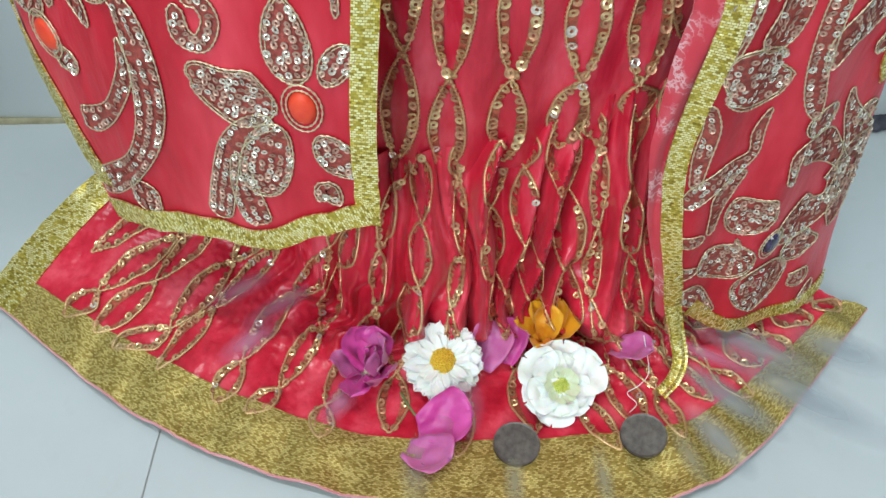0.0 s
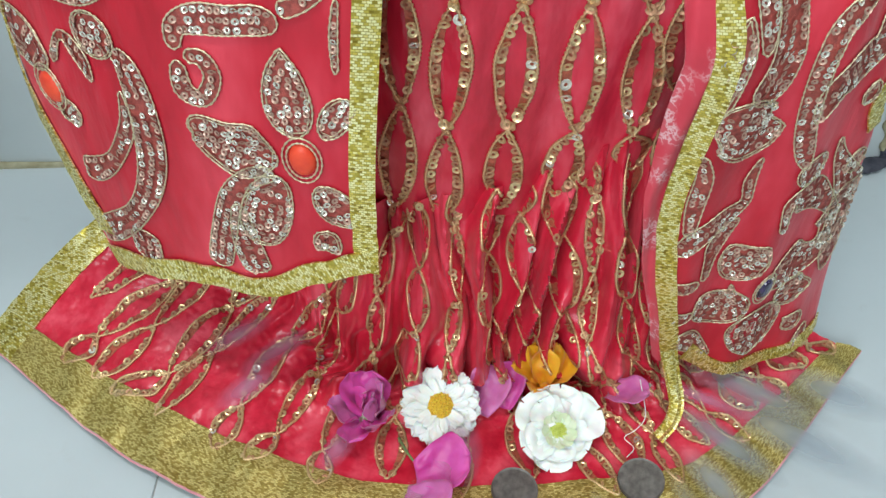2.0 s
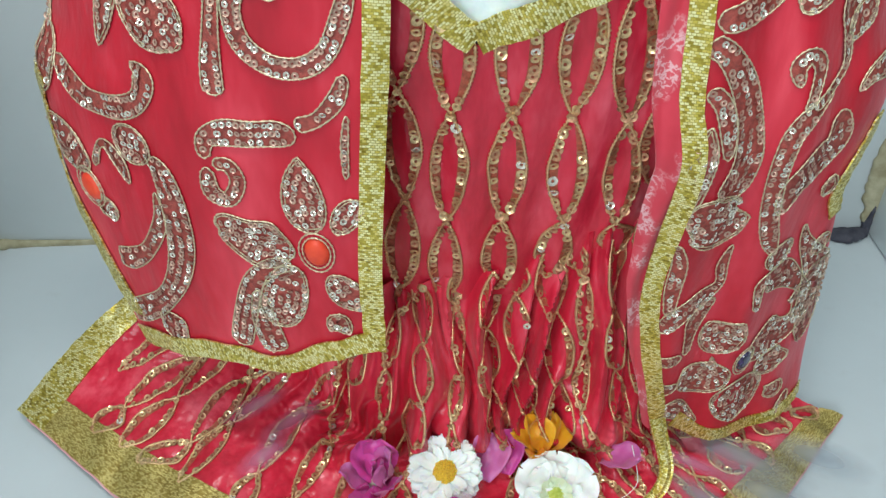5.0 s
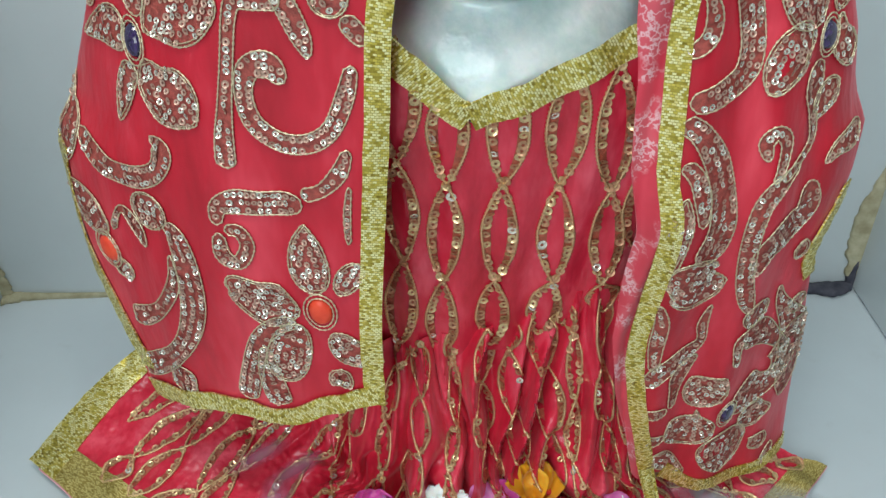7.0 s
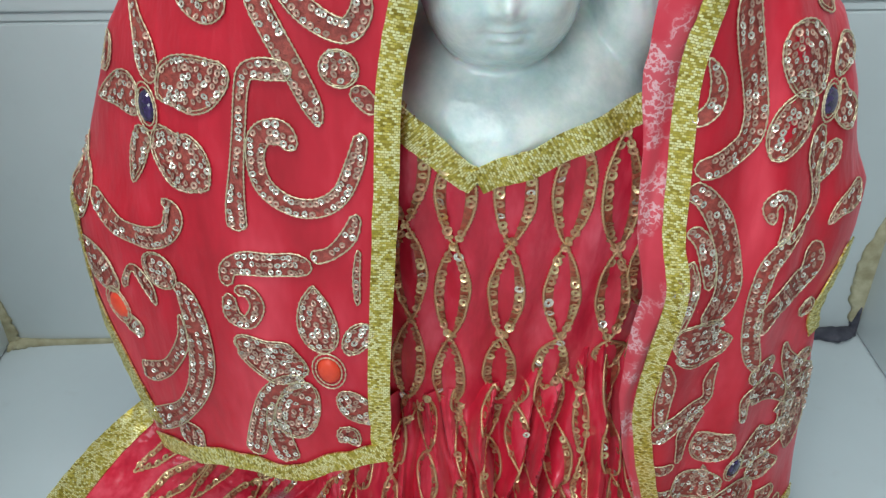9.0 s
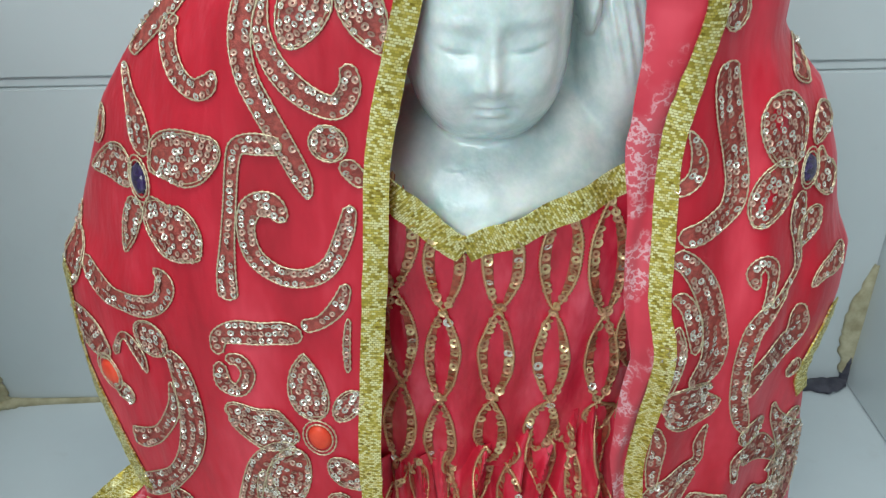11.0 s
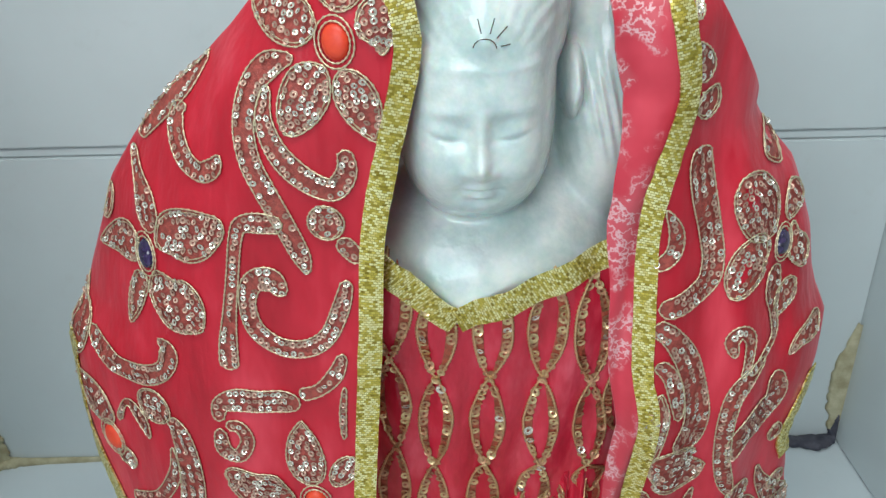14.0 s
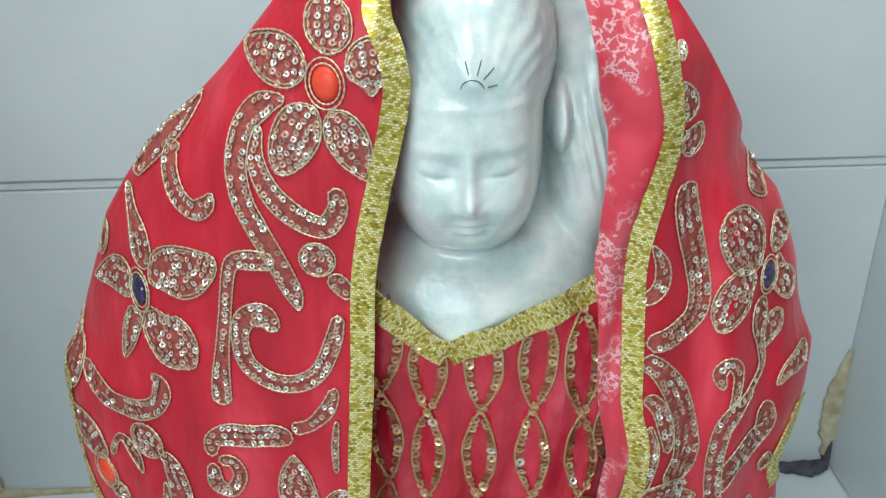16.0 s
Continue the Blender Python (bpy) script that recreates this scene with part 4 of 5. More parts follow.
band((0.1973, 0.1458, 0.0035), (0.1954, 0.1645, 0.0067), (0.2052, 0.1657, 0.0185), (0.2215, 0.1520, 0.0104), (0.2379, 0.1326, 0.0046))
band((0.1424, 0.3599, 0.0017), (0.1476, 0.3497, 0.0064), (0.1481, 0.3396, 0.0076), (0.1430, 0.3333, 0.0064), (0.1386, 0.3327, 0.0050))
band((0.1419, 0.3020, 0.0095), (0.1497, 0.2971, 0.0095), (0.1596, 0.2820, 0.0118), (0.1659, 0.2623, 0.0125), (0.1676, 0.2457, 0.0150), (0.1648, 0.2322, 0.0171), (0.1622, 0.2255, 0.0090))
band((0.1446, 0.2833, 0.0068), (0.1510, 0.2762, 0.0075), (0.1555, 0.2637, 0.0080), (0.1572, 0.2513, 0.0042))
petal((0.1468, 0.2249, 0.0049), (0.1466, 0.2415, 0.0100), (0.1470, 0.2555, 0.0101), (0.1474, 0.2671, 0.0020))
petal((0.1464, 0.2164, 0.0161), (0.1550, 0.2161, 0.0276), (0.1686, 0.2090, 0.0268), (0.1787, 0.2113, 0.0025))
band((0.1456, 0.1998, 0.0041), (0.1487, 0.1876, 0.0070), (0.1488, 0.1690, 0.0073), (0.1500, 0.1503, 0.0046))
band((0.1751, 0.1930, 0.0015), (0.1729, 0.1803, 0.0059), (0.1740, 0.1666, 0.0053), (0.1652, 0.1583, 0.0139), (0.1542, 0.1485, 0.0119), (0.1480, 0.1374, 0.0067))
band((0.1744, 0.1558, 0.0028), (0.1669, 0.1440, 0.0108), (0.1656, 0.1308, 0.0065), (0.1661, 0.1155, 0.0040))
petal((0.2201, 0.2086, 0.0035), (0.2220, 0.2141, 0.0094), (0.2218, 0.2216, 0.0032))
jewel((0.2020, 0.1025), 0.0044, 0.0078, 0)
petal((0.1966, 0.1196, 0.0198), (0.1872, 0.1242, 0.0293), (0.1804, 0.1295, 0.0215), (0.1749, 0.1369, 0.0052))
petal((0.1949, 0.0961, 0.0175), (0.1864, 0.0918, 0.0321), (0.1772, 0.0928, 0.0288), (0.1681, 0.1016, 0.0049))
petal((0.2057, 0.0838, 0.0302), (0.2073, 0.0661, 0.0332), (0.2101, 0.0514, 0.0243), (0.2103, 0.0418, 0.0049))
band((0.2040, 0.1125, 0.0212), (0.2137, 0.1109, 0.0339), (0.2238, 0.1113, 0.0240), (0.2328, 0.1156, 0.0175), (0.2386, 0.1246, 0.0239), (0.2406, 0.1376, 0.0355), (0.2332, 0.1553, 0.0118))
petal((0.2151, 0.0895, 0.0229), (0.2255, 0.0861, 0.0252), (0.2328, 0.0858, 0.0126), (0.2368, 0.0843, 0.0043))
petal((0.2293, 0.0521, 0.0034), (0.2344, 0.0562, 0.0159), (0.2380, 0.0638, 0.0054))
band((0.2409, 0.0331, 0.0038), (0.2458, 0.0390, 0.0090), (0.2476, 0.0471, 0.0039))
petal((0.1609, 0.0719, 0.0055), (0.1674, 0.0667, 0.0130), (0.1778, 0.0537, 0.0095), (0.1856, 0.0452, 0.0044))
band((0.1498, 0.1139, 0.0063), (0.1569, 0.1136, 0.0082), (0.1635, 0.1150, 0.0067))
band((0.1524, 0.0918, 0.0058), (0.1593, 0.0879, 0.0089), (0.1666, 0.0886, 0.0059))
band((0.1451, 0.4330, 0.0017), (0.1508, 0.4279, 0.0063), (0.1538, 0.4203, 0.0097), (0.1499, 0.4170, 0.0055))
petal((0.1513, 0.4031, 0.0066), (0.1574, 0.4050, 0.0146), (0.1617, 0.4118, 0.0039))
petal((0.2025, 0.3812, 0.0054), (0.2036, 0.3736, 0.0160), (0.2098, 0.3623, 0.0032))
petal((0.1459, 0.4492, 0.0020), (0.1472, 0.4453, 0.0038), (0.1466, 0.4416, 0.0022))
veil_sequins.finish()


# ---- lattice of gold lozenges ----
def lozenge(surf, a, b, w, parent, seqs, rnd, skip=0.0, wscale=(1, 1), big=0.0044):
    """A pointed loop of gold thread between two crossings, with a net rim and sequins round its eye."""
    a, b = np.array(a, float), np.array(b, float)
    q = b - a
    ln = np.hypot(q[0] * wscale[0], q[1] * wscale[1])
    nrm = np.array((-q[1] * wscale[1], q[0] * wscale[0])) / ln
    nrm = np.array((nrm[0] / wscale[0], nrm[1] / wscale[1]))
    n = 20
    vs, fs = [], []
    sides = []
    for sg in (-1, 1):
        pts = []
        for k in range(n + 1):
            s = k / n
            hw = w / 2 * (math.sin(math.pi * s) ** 0.85 if 0 < s < 1 else 0.0) * (1 + 0.12 * noise.noise((s * 4, sg * 3 + a[0] * 90, a[1] * 50)))
            pts.append(a + q * s + nrm * sg * hw)
        sides.append(pts)
    for sg, pts in zip((-1, 1), sides):
        for k in range(n + 1):
            c = a + q * k / n
            for f in (1.0, 0.46):
                p = c + (pts[k] - c) * f
                vs.append(surf(p[0], p[1], 0.0008))
    for si in (0, 1):
        o = si * 2 * (n + 1)
        for k in range(n):
            fs.append((o + 2 * k, o + 2 * k + 1, o + 2 * k + 3, o + 2 * k + 2))
    nf = len(fs)
    for pts in sides:
        dense = []
        for p0, p1 in zip(pts, pts[1:]):
            dense += [p0 + (p1 - p0) * i / 3 for i in range(3)]
        tube(vs, fs, [surf(p[0], p[1], 0.0015) for p in dense + [pts[-1]]], 0.0008, False, 0.4)
    ob = mesh_object("lozenge_stitch", vs, fs, [GOLD_NET, GOLD_THREAD], parent, "", True, [0] * nf + [1] * (len(fs) - nf))
    under(ob, parent)
    m = max(3, int(ln / big))
    for sg, pts in zip((-1, 1), sides):
        for i in range(m):
            s = (i + 0.7) / (m + 0.4)
            if rnd.random() < skip:
                continue
            k = min(n, int(s * n))
            c = a + q * s
            p = c + (pts[k] - c) * 0.74
            if surf is on_bodice_cut and p[1] > neckline(p[0]) - 0.014:
                continue
            seqs.put(surf(p[0], p[1], 0.0017), normal_at(surf, p[0], p[1]), 0 if rnd.random() < 0.05 else (1 if rnd.random() < 0.5 else 2))


def on_bodice_cut(x, z, lift=0.0):
    return on_bodice(x, z, lift if z < neckline(x) - 0.009 else -0.06)


bodice_sequins = Sequins(bodice, 0.0025, [SILVER_SEQUIN, GOLD_SEQUIN, ROSE_SEQUIN], 21)
rnd = random.Random(4)
COLUMNS = [
    [(0.021, 0.330), (0.0168, 0.270), (0.0178, 0.204), (0.012, 0.135)],
    [(0.042, 0.318), (0.0404, 0.2575), (0.0382, 0.190), (0.0365, 0.1275)],
    [(0.0695, 0.320), (0.0678, 0.2573), (0.0663, 0.191), (0.065, 0.139)],
    [(0.0965, 0.325), (0.0948, 0.2564), (0.0967, 0.1915), (0.0915, 0.147)],
    [(0.116, 0.322), (0.1207, 0.2515), (0.1242, 0.188), (0.128, 0.165)],
    [(0.138, 0.335), (0.1355, 0.267), (0.139, 0.21)],
]
for ci, col in enumerate(COLUMNS):
    for k, (p, q) in enumerate(zip(col, col[1:])):
        lozenge(on_bodice_cut, p, q, 0.0178 if k else 0.0190, bodice, bodice_sequins, rnd, 0.15)
bodice_sequins.finish()

skirt_sequins = Sequins(skirt, 0.0023, [SILVER_SEQUIN, GOLD_SEQUIN, ROSE_SEQUIN], 31)


def skirt_uv(u, v, lift=0.0):
    return on_skirt(min(1.0, max(-0.01, u)), min(0.9, max(0.0, v)), lift)


def fall(length):
    """How far down the cloth's own coordinate a length of the fall reaches."""
    return lerp_list([(0.0, 0.0), (0.10, 0.333), (0.138, 0.667), (0.19, 0.90)], length)


for i in range(24):
    a = 0.07 + 0.041 * i
    width_here = (skirt_uv(a + 0.01, 0.5) - skirt_uv(a - 0.01, 0.5)).length / 0.02
    gathered = min(1.0, max(0.0, (a - 0.36) / 0.1))
    step = 0.047 - 0.011 * gathered
    lean = (0.012 - 0.040 * min(1.0, max(0.0, (0.60 - a) / 0.3))) * step / 0.044
    for k in range(-1, 6):
        d0 = (k + 0.5 * (i % 2)) * step
        s0, s1 = fall(d0), fall(d0 + step)
        j0, j1 = 0.008 * math.sin(i * 1.7 + k * 2.1), 0.008 * math.sin(i * 1.7 + (k + 1) * 2.1)
        a0, a1 = a + j0 + lean * k, a + j1 + lean * (k + 1)
        if s1 - s0 < 0.05 or min(a0, a1) < 0.03 or max(a0, a1) > 0.99:
            continue
        lozenge(skirt_uv, (a0, s0), (a1, s1), 0.0168, skirt, skirt_sequins, rnd, 0.15, (width_here, step / (s1 - s0)))
skirt_sequins.finish()


# ---- flowers, petals and coins on the skirt ----
def petal_cloth(name, c0, c1, rough=0.45, scale=60.0):
    s = Mat(name)
    s.l(s.ramp(s.noise(scale, 4), [(0.3, c0), (0.7, c1)]), s.b.inputs["Base Color"])
    s.set(Roughness=rough, Subsurface_Weight=0.2, Subsurface_Scale=0.004, Sheen_Weight=0.2)
    return s.bump(s.noise(scale * 6, 3), 0.2, 0.0008).m


WHITE_PETAL = petal_cloth("white_petal", (0.86, 0.89, 0.84), (0.95, 0.96, 0.93))
CREAM_PETAL = petal_cloth("cream_petal", (0.62, 0.70, 0.40), (0.84, 0.87, 0.72))
YELLOW_DISC = petal_cloth("yellow_disc", (0.62, 0.33, 0.01), (0.85, 0.55, 0.03), 0.7, 500)
GREEN_DISC = petal_cloth("green_yellow_disc", (0.45, 0.50, 0.05), (0.72, 0.74, 0.18), 0.7, 500)
PINK_PETAL = petal_cloth("magenta_petal", (0.52, 0.02, 0.24), (0.74, 0.10, 0.42), 0.4)
PALE_PINK = petal_cloth("pale_magenta_petal", (0.52, 0.07, 0.30), (0.68, 0.20, 0.46), 0.4)
ORANGE_PETAL = petal_cloth("orange_petal", (0.72, 0.27, 0.005), (0.86, 0.42, 0.01), 0.5)
GREEN_STEM = petal_cloth("green_stem", (0.10, 0.16, 0.05), (0.20, 0.28, 0.10), 0.6)


def blade(length, width, curl, cup, notch=0.0, seed=0.0, nu=6, nv=10, wave=0.0):
    """One petal from its root along +x, curling up."""
    vs, fs = [], []
    for j in range(nv + 1):
        s = j / nv
        hw = width / 2 * (0.28 + 0.72 * math.sin(math.pi * min(1, s * 0.62 + 0.08))) * (math.sqrt(max(0, 1 - max(0, (s - 0.72) / 0.28) ** 2)) * 0.93 + 0.07)
        for i in range(nu + 1):
            t = i / nu * 2 - 1
            x = length * s - notch * length * (1 - abs(t)) * max(0, s - 0.85) * 3
            z = curl * length * s * s + cup * hw * t * t + wave * noise.noise((s * 3 + seed, t * 2, seed))
            vs.append((x, hw * t + 0.1 * wave * noise.noise((s * 5, seed, t)), z))
    for j in range(nv):
        for i in range(nu):
            a = j * (nu + 1) + i
            fs.append((a, a + 1, a + nu + 2, a + nu + 1))
    return vs, fs


def blade_mesh(name, mat, *args, **kw):
    vs, fs = blade(*args, **kw)
    me = bpy.data.meshes.new(name)
    me.from_pydata(vs, [], fs)
    me.materials.append(mat)
    me.polygons.foreach_set("use_smooth", [True] * len(me.polygons))
    return me


def child(name, me, parent, m):
    ob = new(name, me)
    ob.parent = parent
    ob.matrix_basis = m
    return ob


def disc_bm(r, h, rnd, n=60):
    bm = bmesh.new()
    bmesh.ops.create_uvsphere(bm, u_segments=20, v_segments=8, radius=1.0, matrix=Matrix.Diagonal((r, r, h, 1)))
    for k in range(n):
        rr = r * 0.95 * math.sqrt((k + 0.5) / n)
        a = k * 2.39996
        z = h * math.sqrt(max(0, 1 - (rr / r) ** 2))
        bmesh.ops.create_icosphere(bm, subdivisions=1, radius=r * 0.11, matrix=Matrix.Translation((rr * math.cos(a), rr * math.sin(a), z)))
    return bm


def daisy(name, place, tilt, radius, layers, petal_mat, disc_mat, disc_r, label, seed):
    rnd = random.Random(seed)
    e = empty(name, place, label, "flower", "flowers on the skirt")
    e.rotation_euler = Euler([radians(v) for v in tilt])
    for li, (count, scale, lift, curl, width) in enumerate(layers):
        mes = [blade_mesh("petal", CREAM_PETAL if li == 2 and width < 0.008 and disc_mat is GREEN_DISC else petal_mat, radius * scale, width, curl + 0.05 * v, 0.25, 0.25, seed + v, 5 if width < 0.01 else 9, 8 if width < 0.01 else 18, 0.0012 if width < 0.01 else 0.0034) for v in range(3)]
        for k in range(count):
            ang = 360 * (k + 0.5 * (li % 2)) / count + rnd.uniform(-5, 5)
            child("petal", mes[k % 3], e, pose(0, 0, lift + rnd.uniform(-0.0006, 0.0006), rnd.uniform(-10, 10), rnd.uniform(-7, 5), ang) @ Matrix.Scale(rnd.uniform(0.78, 1.12) if width > 0.015 else 1.0, 4))
    d = part("flower_disc", disc_bm(disc_r, disc_r * 0.45, rnd), disc_mat, e, "raised yellow centre")
    d.location = (0, 0, 0.003)
    return e


daisy("white_daisy", (0.0355, 0.341, 0.021), (31, 2, 0), 0.0232, [(30, 1.0, 0.0, 0.05, 0.0088), (28, 0.95, 0.0012, 0.09, 0.0080), (22, 0.72, 0.0022, 0.16, 0.0052)],
      WHITE_PETAL, YELLOW_DISC, 0.0074, "fresh white daisy with a yellow centre on red cloth", 1)
daisy("white_flower", (0.1000, 0.324, 0.021), (36, -8, 20), 0.0258, [(6, 1.0, 0.0, -0.05, 0.0250), (5, 0.70, 0.0022, 0.03, 0.0190), (9, 0.40, 0.0032, 0.30, 0.0070)],
      WHITE_PETAL, GREEN_DISC, 0.0052, "fresh white ruffled flower with a greenish centre", 2)


def loose_petal(place, turn, length, width, curl, cup, mat, label, seed, category="petal", name="rose_petal"):
    ob = new(name, blade_mesh(name, mat, length, width, curl, cup, 0.1, seed, 10, 14, 0.004))
    sol = ob.modifiers.new("thickness", "SOLIDIFY")
    sol.thickness = 0.0004
    ob.matrix_world = pose(*place, *turn)
    return tagged(ob, label, category, "loose petals on the skirt")


def rose_head():
    e = empty("rose_blossom", (-0.006, 0.336, 0.016), "crumpled magenta rose blossom with loose open petals", "flower")
    rnd = random.Random(8)
    for k, (ang, ln, wd, up) in enumerate([(20, 0.026, 0.022, 55), (75, 0.026, 0.022, 48), (130, 0.025, 0.020, 40), (190, 0.022, 0.017, 18), (255, 0.025, 0.018, 8), (310, 0.024, 0.020, 25), (350, 0.018, 0.015, 65), (160, 0.016, 0.013, 60)]):
        child("petal", blade_mesh("petal", PINK_PETAL if k % 3 else PALE_PINK, ln, wd, 0.35, 0.5, 0.0, k * 2.3, 8, 10, 0.006), e, pose(0.003 * math.cos(k), 0.003 * math.sin(k), 0.002, 0, -up, ang))
    bm = bmesh.new()
    bmesh.ops.create_uvsphere(bm, u_segments=12, v_segments=8, radius=0.0035)
    for k in range(26):
        a = k * 2.4
        bmesh.ops.create_cone(bm, segments=4, radius1=0.0004, radius2=0.0003, depth=0.008, cap_ends=True, matrix=pose(0.003 * math.cos(a), 0.003 * math.sin(a), 0.004, 25 * math.sin(a), -25 * math.cos(a), 0))
    part("stamens", bm, CREAM_PETAL, e, "pale cream stamens")


rose_head()
loose_petal((0.022, 0.302, 0.012), (12, -14, 8), 0.032, 0.030, 0.2, 0.35, PINK_PETAL, "loose magenta rose petal lying on gold hem", 3.0)
loose_petal((0.016, 0.290, 0.010), (0, -8, -28), 0.028, 0.026, 0.25, 0.4, PALE_PINK, "loose pale magenta rose petal lying on gold hem", 5.0)
loose_petal((0.058, 0.342, 0.012), (10, -40, 62), 0.030, 0.024, -0.05, 0.5, PALE_PINK, "loose mauve rose petal leaning on gathered cloth", 7.0)
loose_petal((0.072, 0.346, 0.012), (0, -42, 70), 0.028, 0.020, 0.05, 0.4, PINK_PETAL, "loose magenta rose petal leaning on gathered cloth", 9.0)
loose_petal((0.133, 0.352, 0.016), (0, -22, -25), 0.026, 0.022, 0.1, 0.5, PALE_PINK, "loose mauve rose petal beside a gold border", 11.0)


def marigold():
    e = empty("marigold_petals", (0.094, 0.350, 0.024), "crumpled orange marigold petals wedged in cloth", "flower")
    for k, (ang, up, ln, wd) in enumerate([(100, 50, 0.026, 0.010), (60, 40, 0.024, 0.011), (25, 25, 0.022, 0.013), (135, 55, 0.024, 0.009), (165, 30, 0.020, 0.011), (-120, 25, 0.016, 0.010), (80, 65, 0.020, 0.012)]):
        child("petal", blade_mesh("petal", ORANGE_PETAL, ln * 1.15, wd * 1.35, 0.15, 0.5, 0.2, k * 3.1, 6, 10, 0.004), e, pose(0, 0, 0.001 * k, 0, -up, ang))


marigold()


def coin(place, turn, label):
    bm = bmesh.new()
    bmesh.ops.create_cone(bm, segments=48, radius1=0.0125, radius2=0.0125, depth=0.0018, cap_ends=True)
    rim = [f for f in bm.faces if abs(f.normal.z) > 0.9]
    r = bmesh.ops.inset_individual(bm, faces=rim, thickness=0.0011, depth=-0.00025)
    me = bpy.data.meshes.new("coin")
    bm.to_mesh(me)
    bm.free()
    me.materials.append(COIN)
    ob = new("coin", me)
    ob.matrix_world = pose(*place, *turn)
    return tagged(ob, label, "coin", "coins on the skirt")


COIN = Mat("worn_steel_coin")
COIN.l(COIN.ramp(COIN.noise(260, 5), [(0.3, (0.09, 0.085, 0.08)), (0.7, (0.18, 0.17, 0.16))]), COIN.b.inputs["Base Color"])
COIN.set(Roughness=0.5, Metallic=0.7)
COIN = COIN.bump(COIN.noise(180, 4), 0.3, 0.0006).m
coin((0.0745, 0.292, 0.0125), (8, 2, 0), "round dull grey coin lying on the red skirt")
coin((0.1430, 0.297, 0.0125), (10, -5, 0), "round dull grey coin beside the gold border tip")


def cord(name, pts, r, mat, label, category):
    vs, fs = [], []
    tube(vs, fs, [Vector(p) for p in spline(pts, 40)], r, False, 0.0)
    return tagged(mesh_object(name, vs, fs, mat), label, category)


cord("flower_stem", [(0.012, 0.326, 0.012), (0.018, 0.314, 0.013), (0.026, 0.303, 0.012)], 0.0009, GREEN_STEM, "short green flower stalk under a petal", "stalk")
cord("loose_thread", [(0.150, 0.352, 0.03), (0.152, 0.336, 0.018), (0.146, 0.329, 0.014), (0.139, 0.325, 0.012), (0.143, 0.318, 0.012), (0.138, 0.312, 0.012)], 0.0003, WHITE_PETAL, "loose pale pink thread hanging from the veil", "thread")


# ---- translucent haze patches added over the skirt ----
def haze_material(name, c, most):
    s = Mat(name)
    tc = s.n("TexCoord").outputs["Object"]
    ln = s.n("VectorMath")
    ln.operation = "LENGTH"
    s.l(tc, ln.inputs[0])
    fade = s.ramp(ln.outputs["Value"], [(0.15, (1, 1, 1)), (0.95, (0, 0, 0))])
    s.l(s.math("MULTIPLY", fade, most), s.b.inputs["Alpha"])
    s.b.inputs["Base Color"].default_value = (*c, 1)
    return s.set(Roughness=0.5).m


HAZE_GREY = haze_material("grey_blue_haze", (0.27, 0.33, 0.39), 0.70)
HAZE_MAUVE = haze_material("mauve_haze", (0.50, 0.22, 0.36), 0.7)
HAZE_DULL = haze_material("dull_haze", (0.34, 0.33, 0.24), 0.55)


def haze_patch(place, turn, length, width, mat, label):
    """A haze patch with a unit disc as mesh, so that its fade follows its own shape."""
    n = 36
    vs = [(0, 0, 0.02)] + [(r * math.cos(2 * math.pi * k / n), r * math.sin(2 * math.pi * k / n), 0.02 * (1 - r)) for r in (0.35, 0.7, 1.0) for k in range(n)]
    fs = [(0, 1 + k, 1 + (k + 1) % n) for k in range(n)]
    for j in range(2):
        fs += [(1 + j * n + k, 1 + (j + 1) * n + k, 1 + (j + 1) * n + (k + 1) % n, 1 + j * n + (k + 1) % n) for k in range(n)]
    ob = mesh_object("haze_patch", vs, fs, mat)
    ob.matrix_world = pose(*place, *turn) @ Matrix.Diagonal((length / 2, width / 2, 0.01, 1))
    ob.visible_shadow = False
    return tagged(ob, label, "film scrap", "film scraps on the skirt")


# Added see-through discs that paint hazy reflections and smears over the cloth.
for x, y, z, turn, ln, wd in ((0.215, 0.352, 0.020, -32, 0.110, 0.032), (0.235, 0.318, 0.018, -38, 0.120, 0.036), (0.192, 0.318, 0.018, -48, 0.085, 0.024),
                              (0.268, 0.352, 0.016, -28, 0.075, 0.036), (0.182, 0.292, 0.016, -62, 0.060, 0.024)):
    haze_patch((x, y, z), (0, 0, turn), ln, wd, HAZE_GREY, "soft grey-blue haze patch painted over the hem")
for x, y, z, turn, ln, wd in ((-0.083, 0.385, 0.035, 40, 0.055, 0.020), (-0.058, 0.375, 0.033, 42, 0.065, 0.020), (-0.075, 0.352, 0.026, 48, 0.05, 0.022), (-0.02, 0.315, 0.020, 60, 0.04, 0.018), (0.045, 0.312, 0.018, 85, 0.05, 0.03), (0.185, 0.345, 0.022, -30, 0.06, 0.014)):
    haze_patch((x, y, z), (0, 0, turn), ln, wd, HAZE_MAUVE, "soft mauve haze patch painted over the red skirt")
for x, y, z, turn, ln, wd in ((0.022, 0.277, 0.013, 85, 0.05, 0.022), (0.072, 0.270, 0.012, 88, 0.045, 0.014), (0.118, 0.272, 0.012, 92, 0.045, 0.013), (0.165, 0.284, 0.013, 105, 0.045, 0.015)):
    haze_patch((x, y, z), (0, 0, turn), ln, wd, HAZE_DULL, "soft dull haze patch painted over the gold hem")


# ---- grime and dark gaps in the niche's corners ----
def grime_gap_material(name, a, b):
    s = Mat(name)
    s.l(s.ramp(s.noise(90, 5), [(0.3, a), (0.7, b)]), s.b.inputs["Base Color"])
    return s.set(Roughness=0.9).bump(s.noise(160, 4), 0.6, 0.002).m


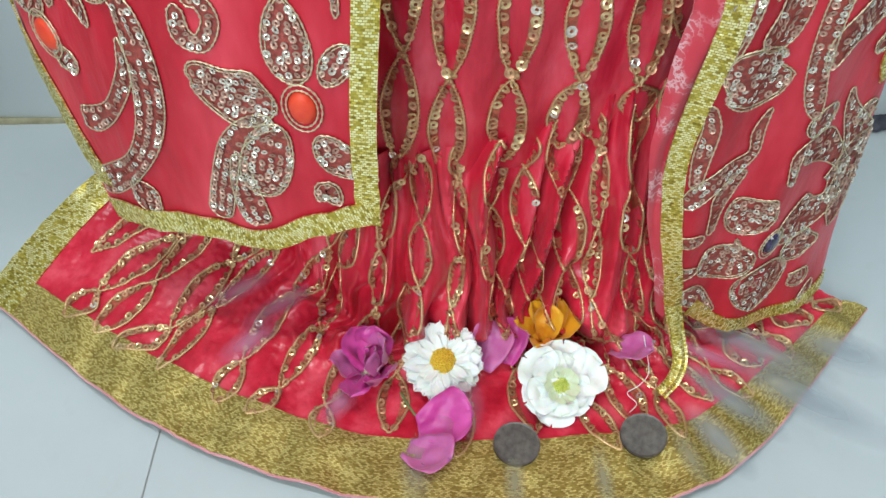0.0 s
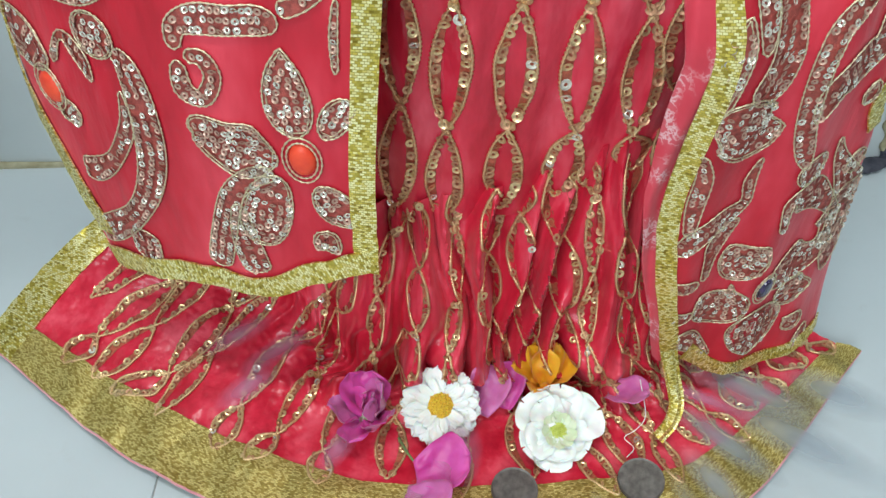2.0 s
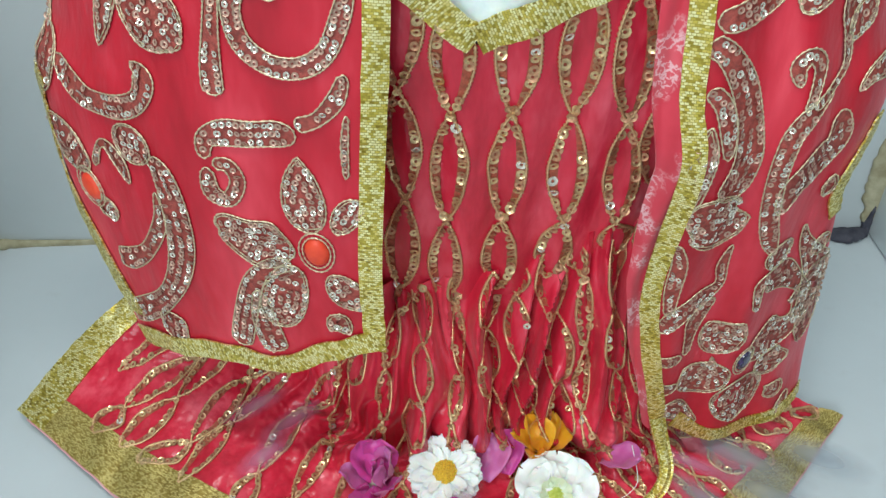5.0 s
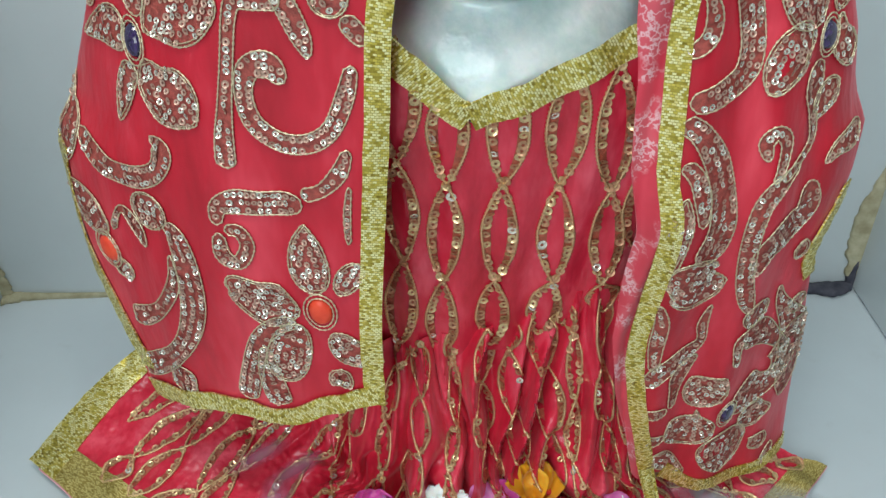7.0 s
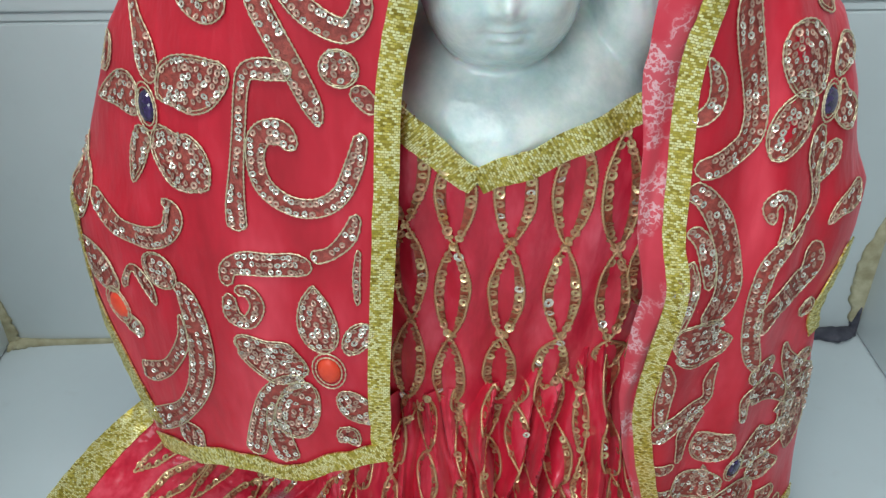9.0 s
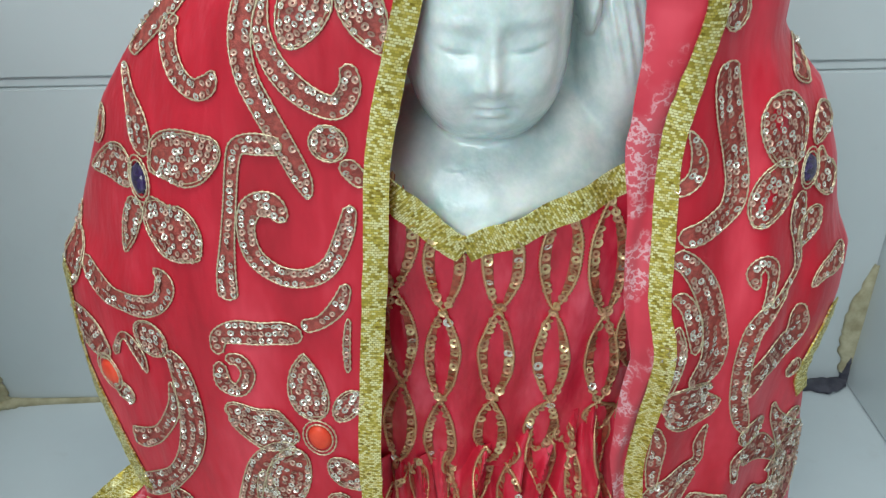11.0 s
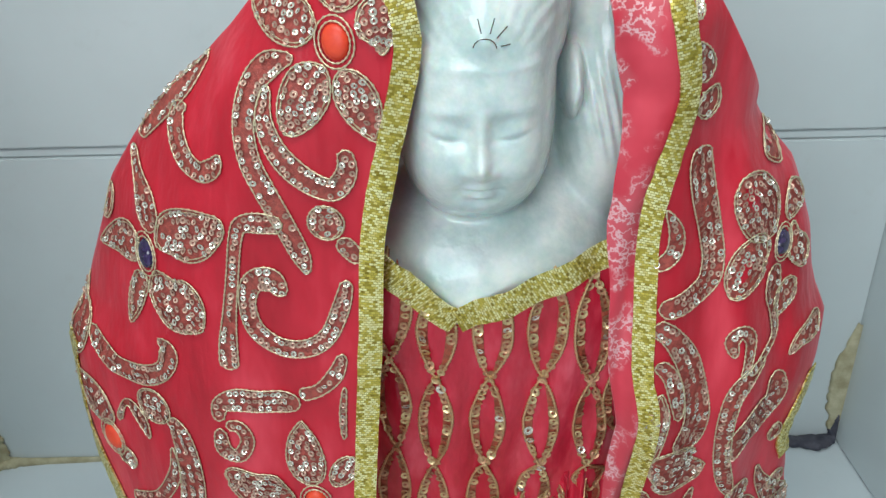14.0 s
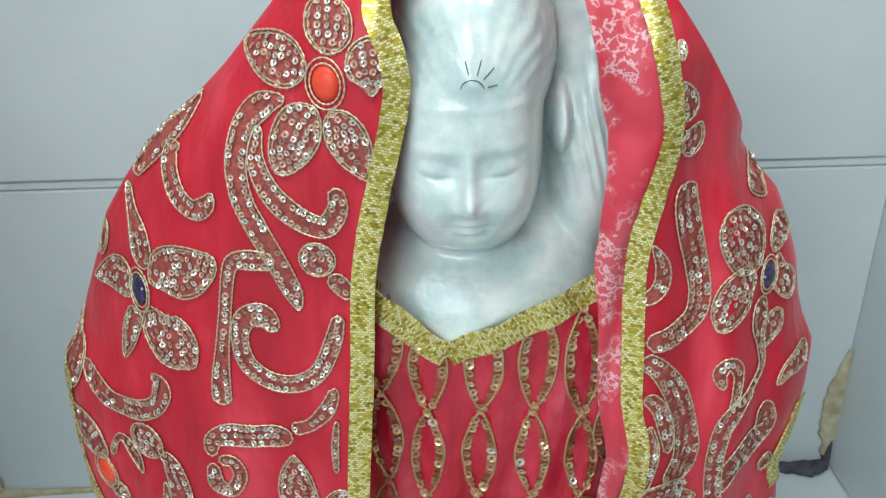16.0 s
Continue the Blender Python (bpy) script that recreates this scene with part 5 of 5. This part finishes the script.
PUTTY = grime_gap_material("old_yellow_putty", (0.30, 0.27, 0.16), (0.50, 0.47, 0.32))
GAP_DARK = grime_gap_material("dark_gap", (0.02, 0.022, 0.04), (0.09, 0.09, 0.11))


def lump(name, pts, widths, thick, mat, label, category, seed):
    """An uneven smear of filler, or a dark gap strip, that follows a few points; widths across, in y or z."""
    n = 30
    c = spline(pts, n)
    vs, fs = [], []
    for k in range(n + 1):
        f = k / n * (len(widths) - 1)
        i = min(int(f), len(widths) - 2)
        w = (widths[i] + (widths[i + 1] - widths[i]) * (f - i)) * (1 + 0.5 * noise.noise((k * 0.4, seed, 0)))
        for j in range(8):
            a = 2 * math.pi * j / 8
            vs.append(Vector(c[k]) + Vector((w * math.cos(a), thick * math.sin(a), 0)) if abs(c[-1][2] - c[0][2]) > 0.02 else Vector(c[k]) + Vector((0, w * math.cos(a), thick * math.sin(a))))
    for k in range(n):
        for j in range(8):
            a, b = k * 8 + j, k * 8 + (j + 1) % 8
            fs.append((a, b, b + 8, a + 8))
    return tagged(mesh_object(name, vs, fs, mat), label, category)


lump("corner_putty", [(NX1 - 0.002, NY - 0.001, 0.012), (NX1 - 0.003, NY - 0.001, 0.05), (NX1 - 0.004, NY - 0.001, 0.085), (NX1 - 0.001, NY - 0.001, 0.125)], [0.006, 0.013, 0.011, 0.002], 0.003, PUTTY, "old yellowish putty smeared in the wall corner", "putty", 1.0)
# Dark strips added to draw the open gap at the corner's foot.
lump("corner_gap", [(NX1 - 0.068, NY - 0.003, 0.001), (NX1 - 0.045, NY - 0.005, 0.002), (NX1 - 0.02, NY - 0.008, 0.003), (NX1 - 0.003, NY - 0.004, 0.003)], [0.001, 0.006, 0.011, 0.006], 0.004, GAP_DARK, "dark strip marking the gap at the wall corner", "dirt", 2.0)
lump("corner_gap", [(NX1 - 0.003, NY - 0.002, 0.002), (NX1 - 0.003, NY - 0.002, 0.015), (NX1 - 0.002, NY - 0.002, 0.03)], [0.005, 0.004, 0.001], 0.003, GAP_DARK, "dark strip marking the gap at the wall corner", "dirt", 5.0)
lump("corner_putty", [(NX0 + 0.001, NY - 0.002, 0.001), (NX0 + 0.012, NY - 0.003, 0.002), (NX0 + 0.04, NY - 0.002, 0.001), (NX0 + 0.13, NY - 0.001, 0.0005)], [0.012, 0.007, 0.003, 0.001], 0.004, PUTTY, "old yellowish putty along the foot of the wall", "putty", 3.0)
lump("corner_putty", [(NX0 + 0.001, NY - 0.002, 0.002), (NX0 + 0.002, NY - 0.002, 0.03), (NX0 + 0.001, NY - 0.002, 0.06)], [0.010, 0.005, 0.001], 0.003, PUTTY, "old yellowish putty in the wall corner", "putty", 4.0)
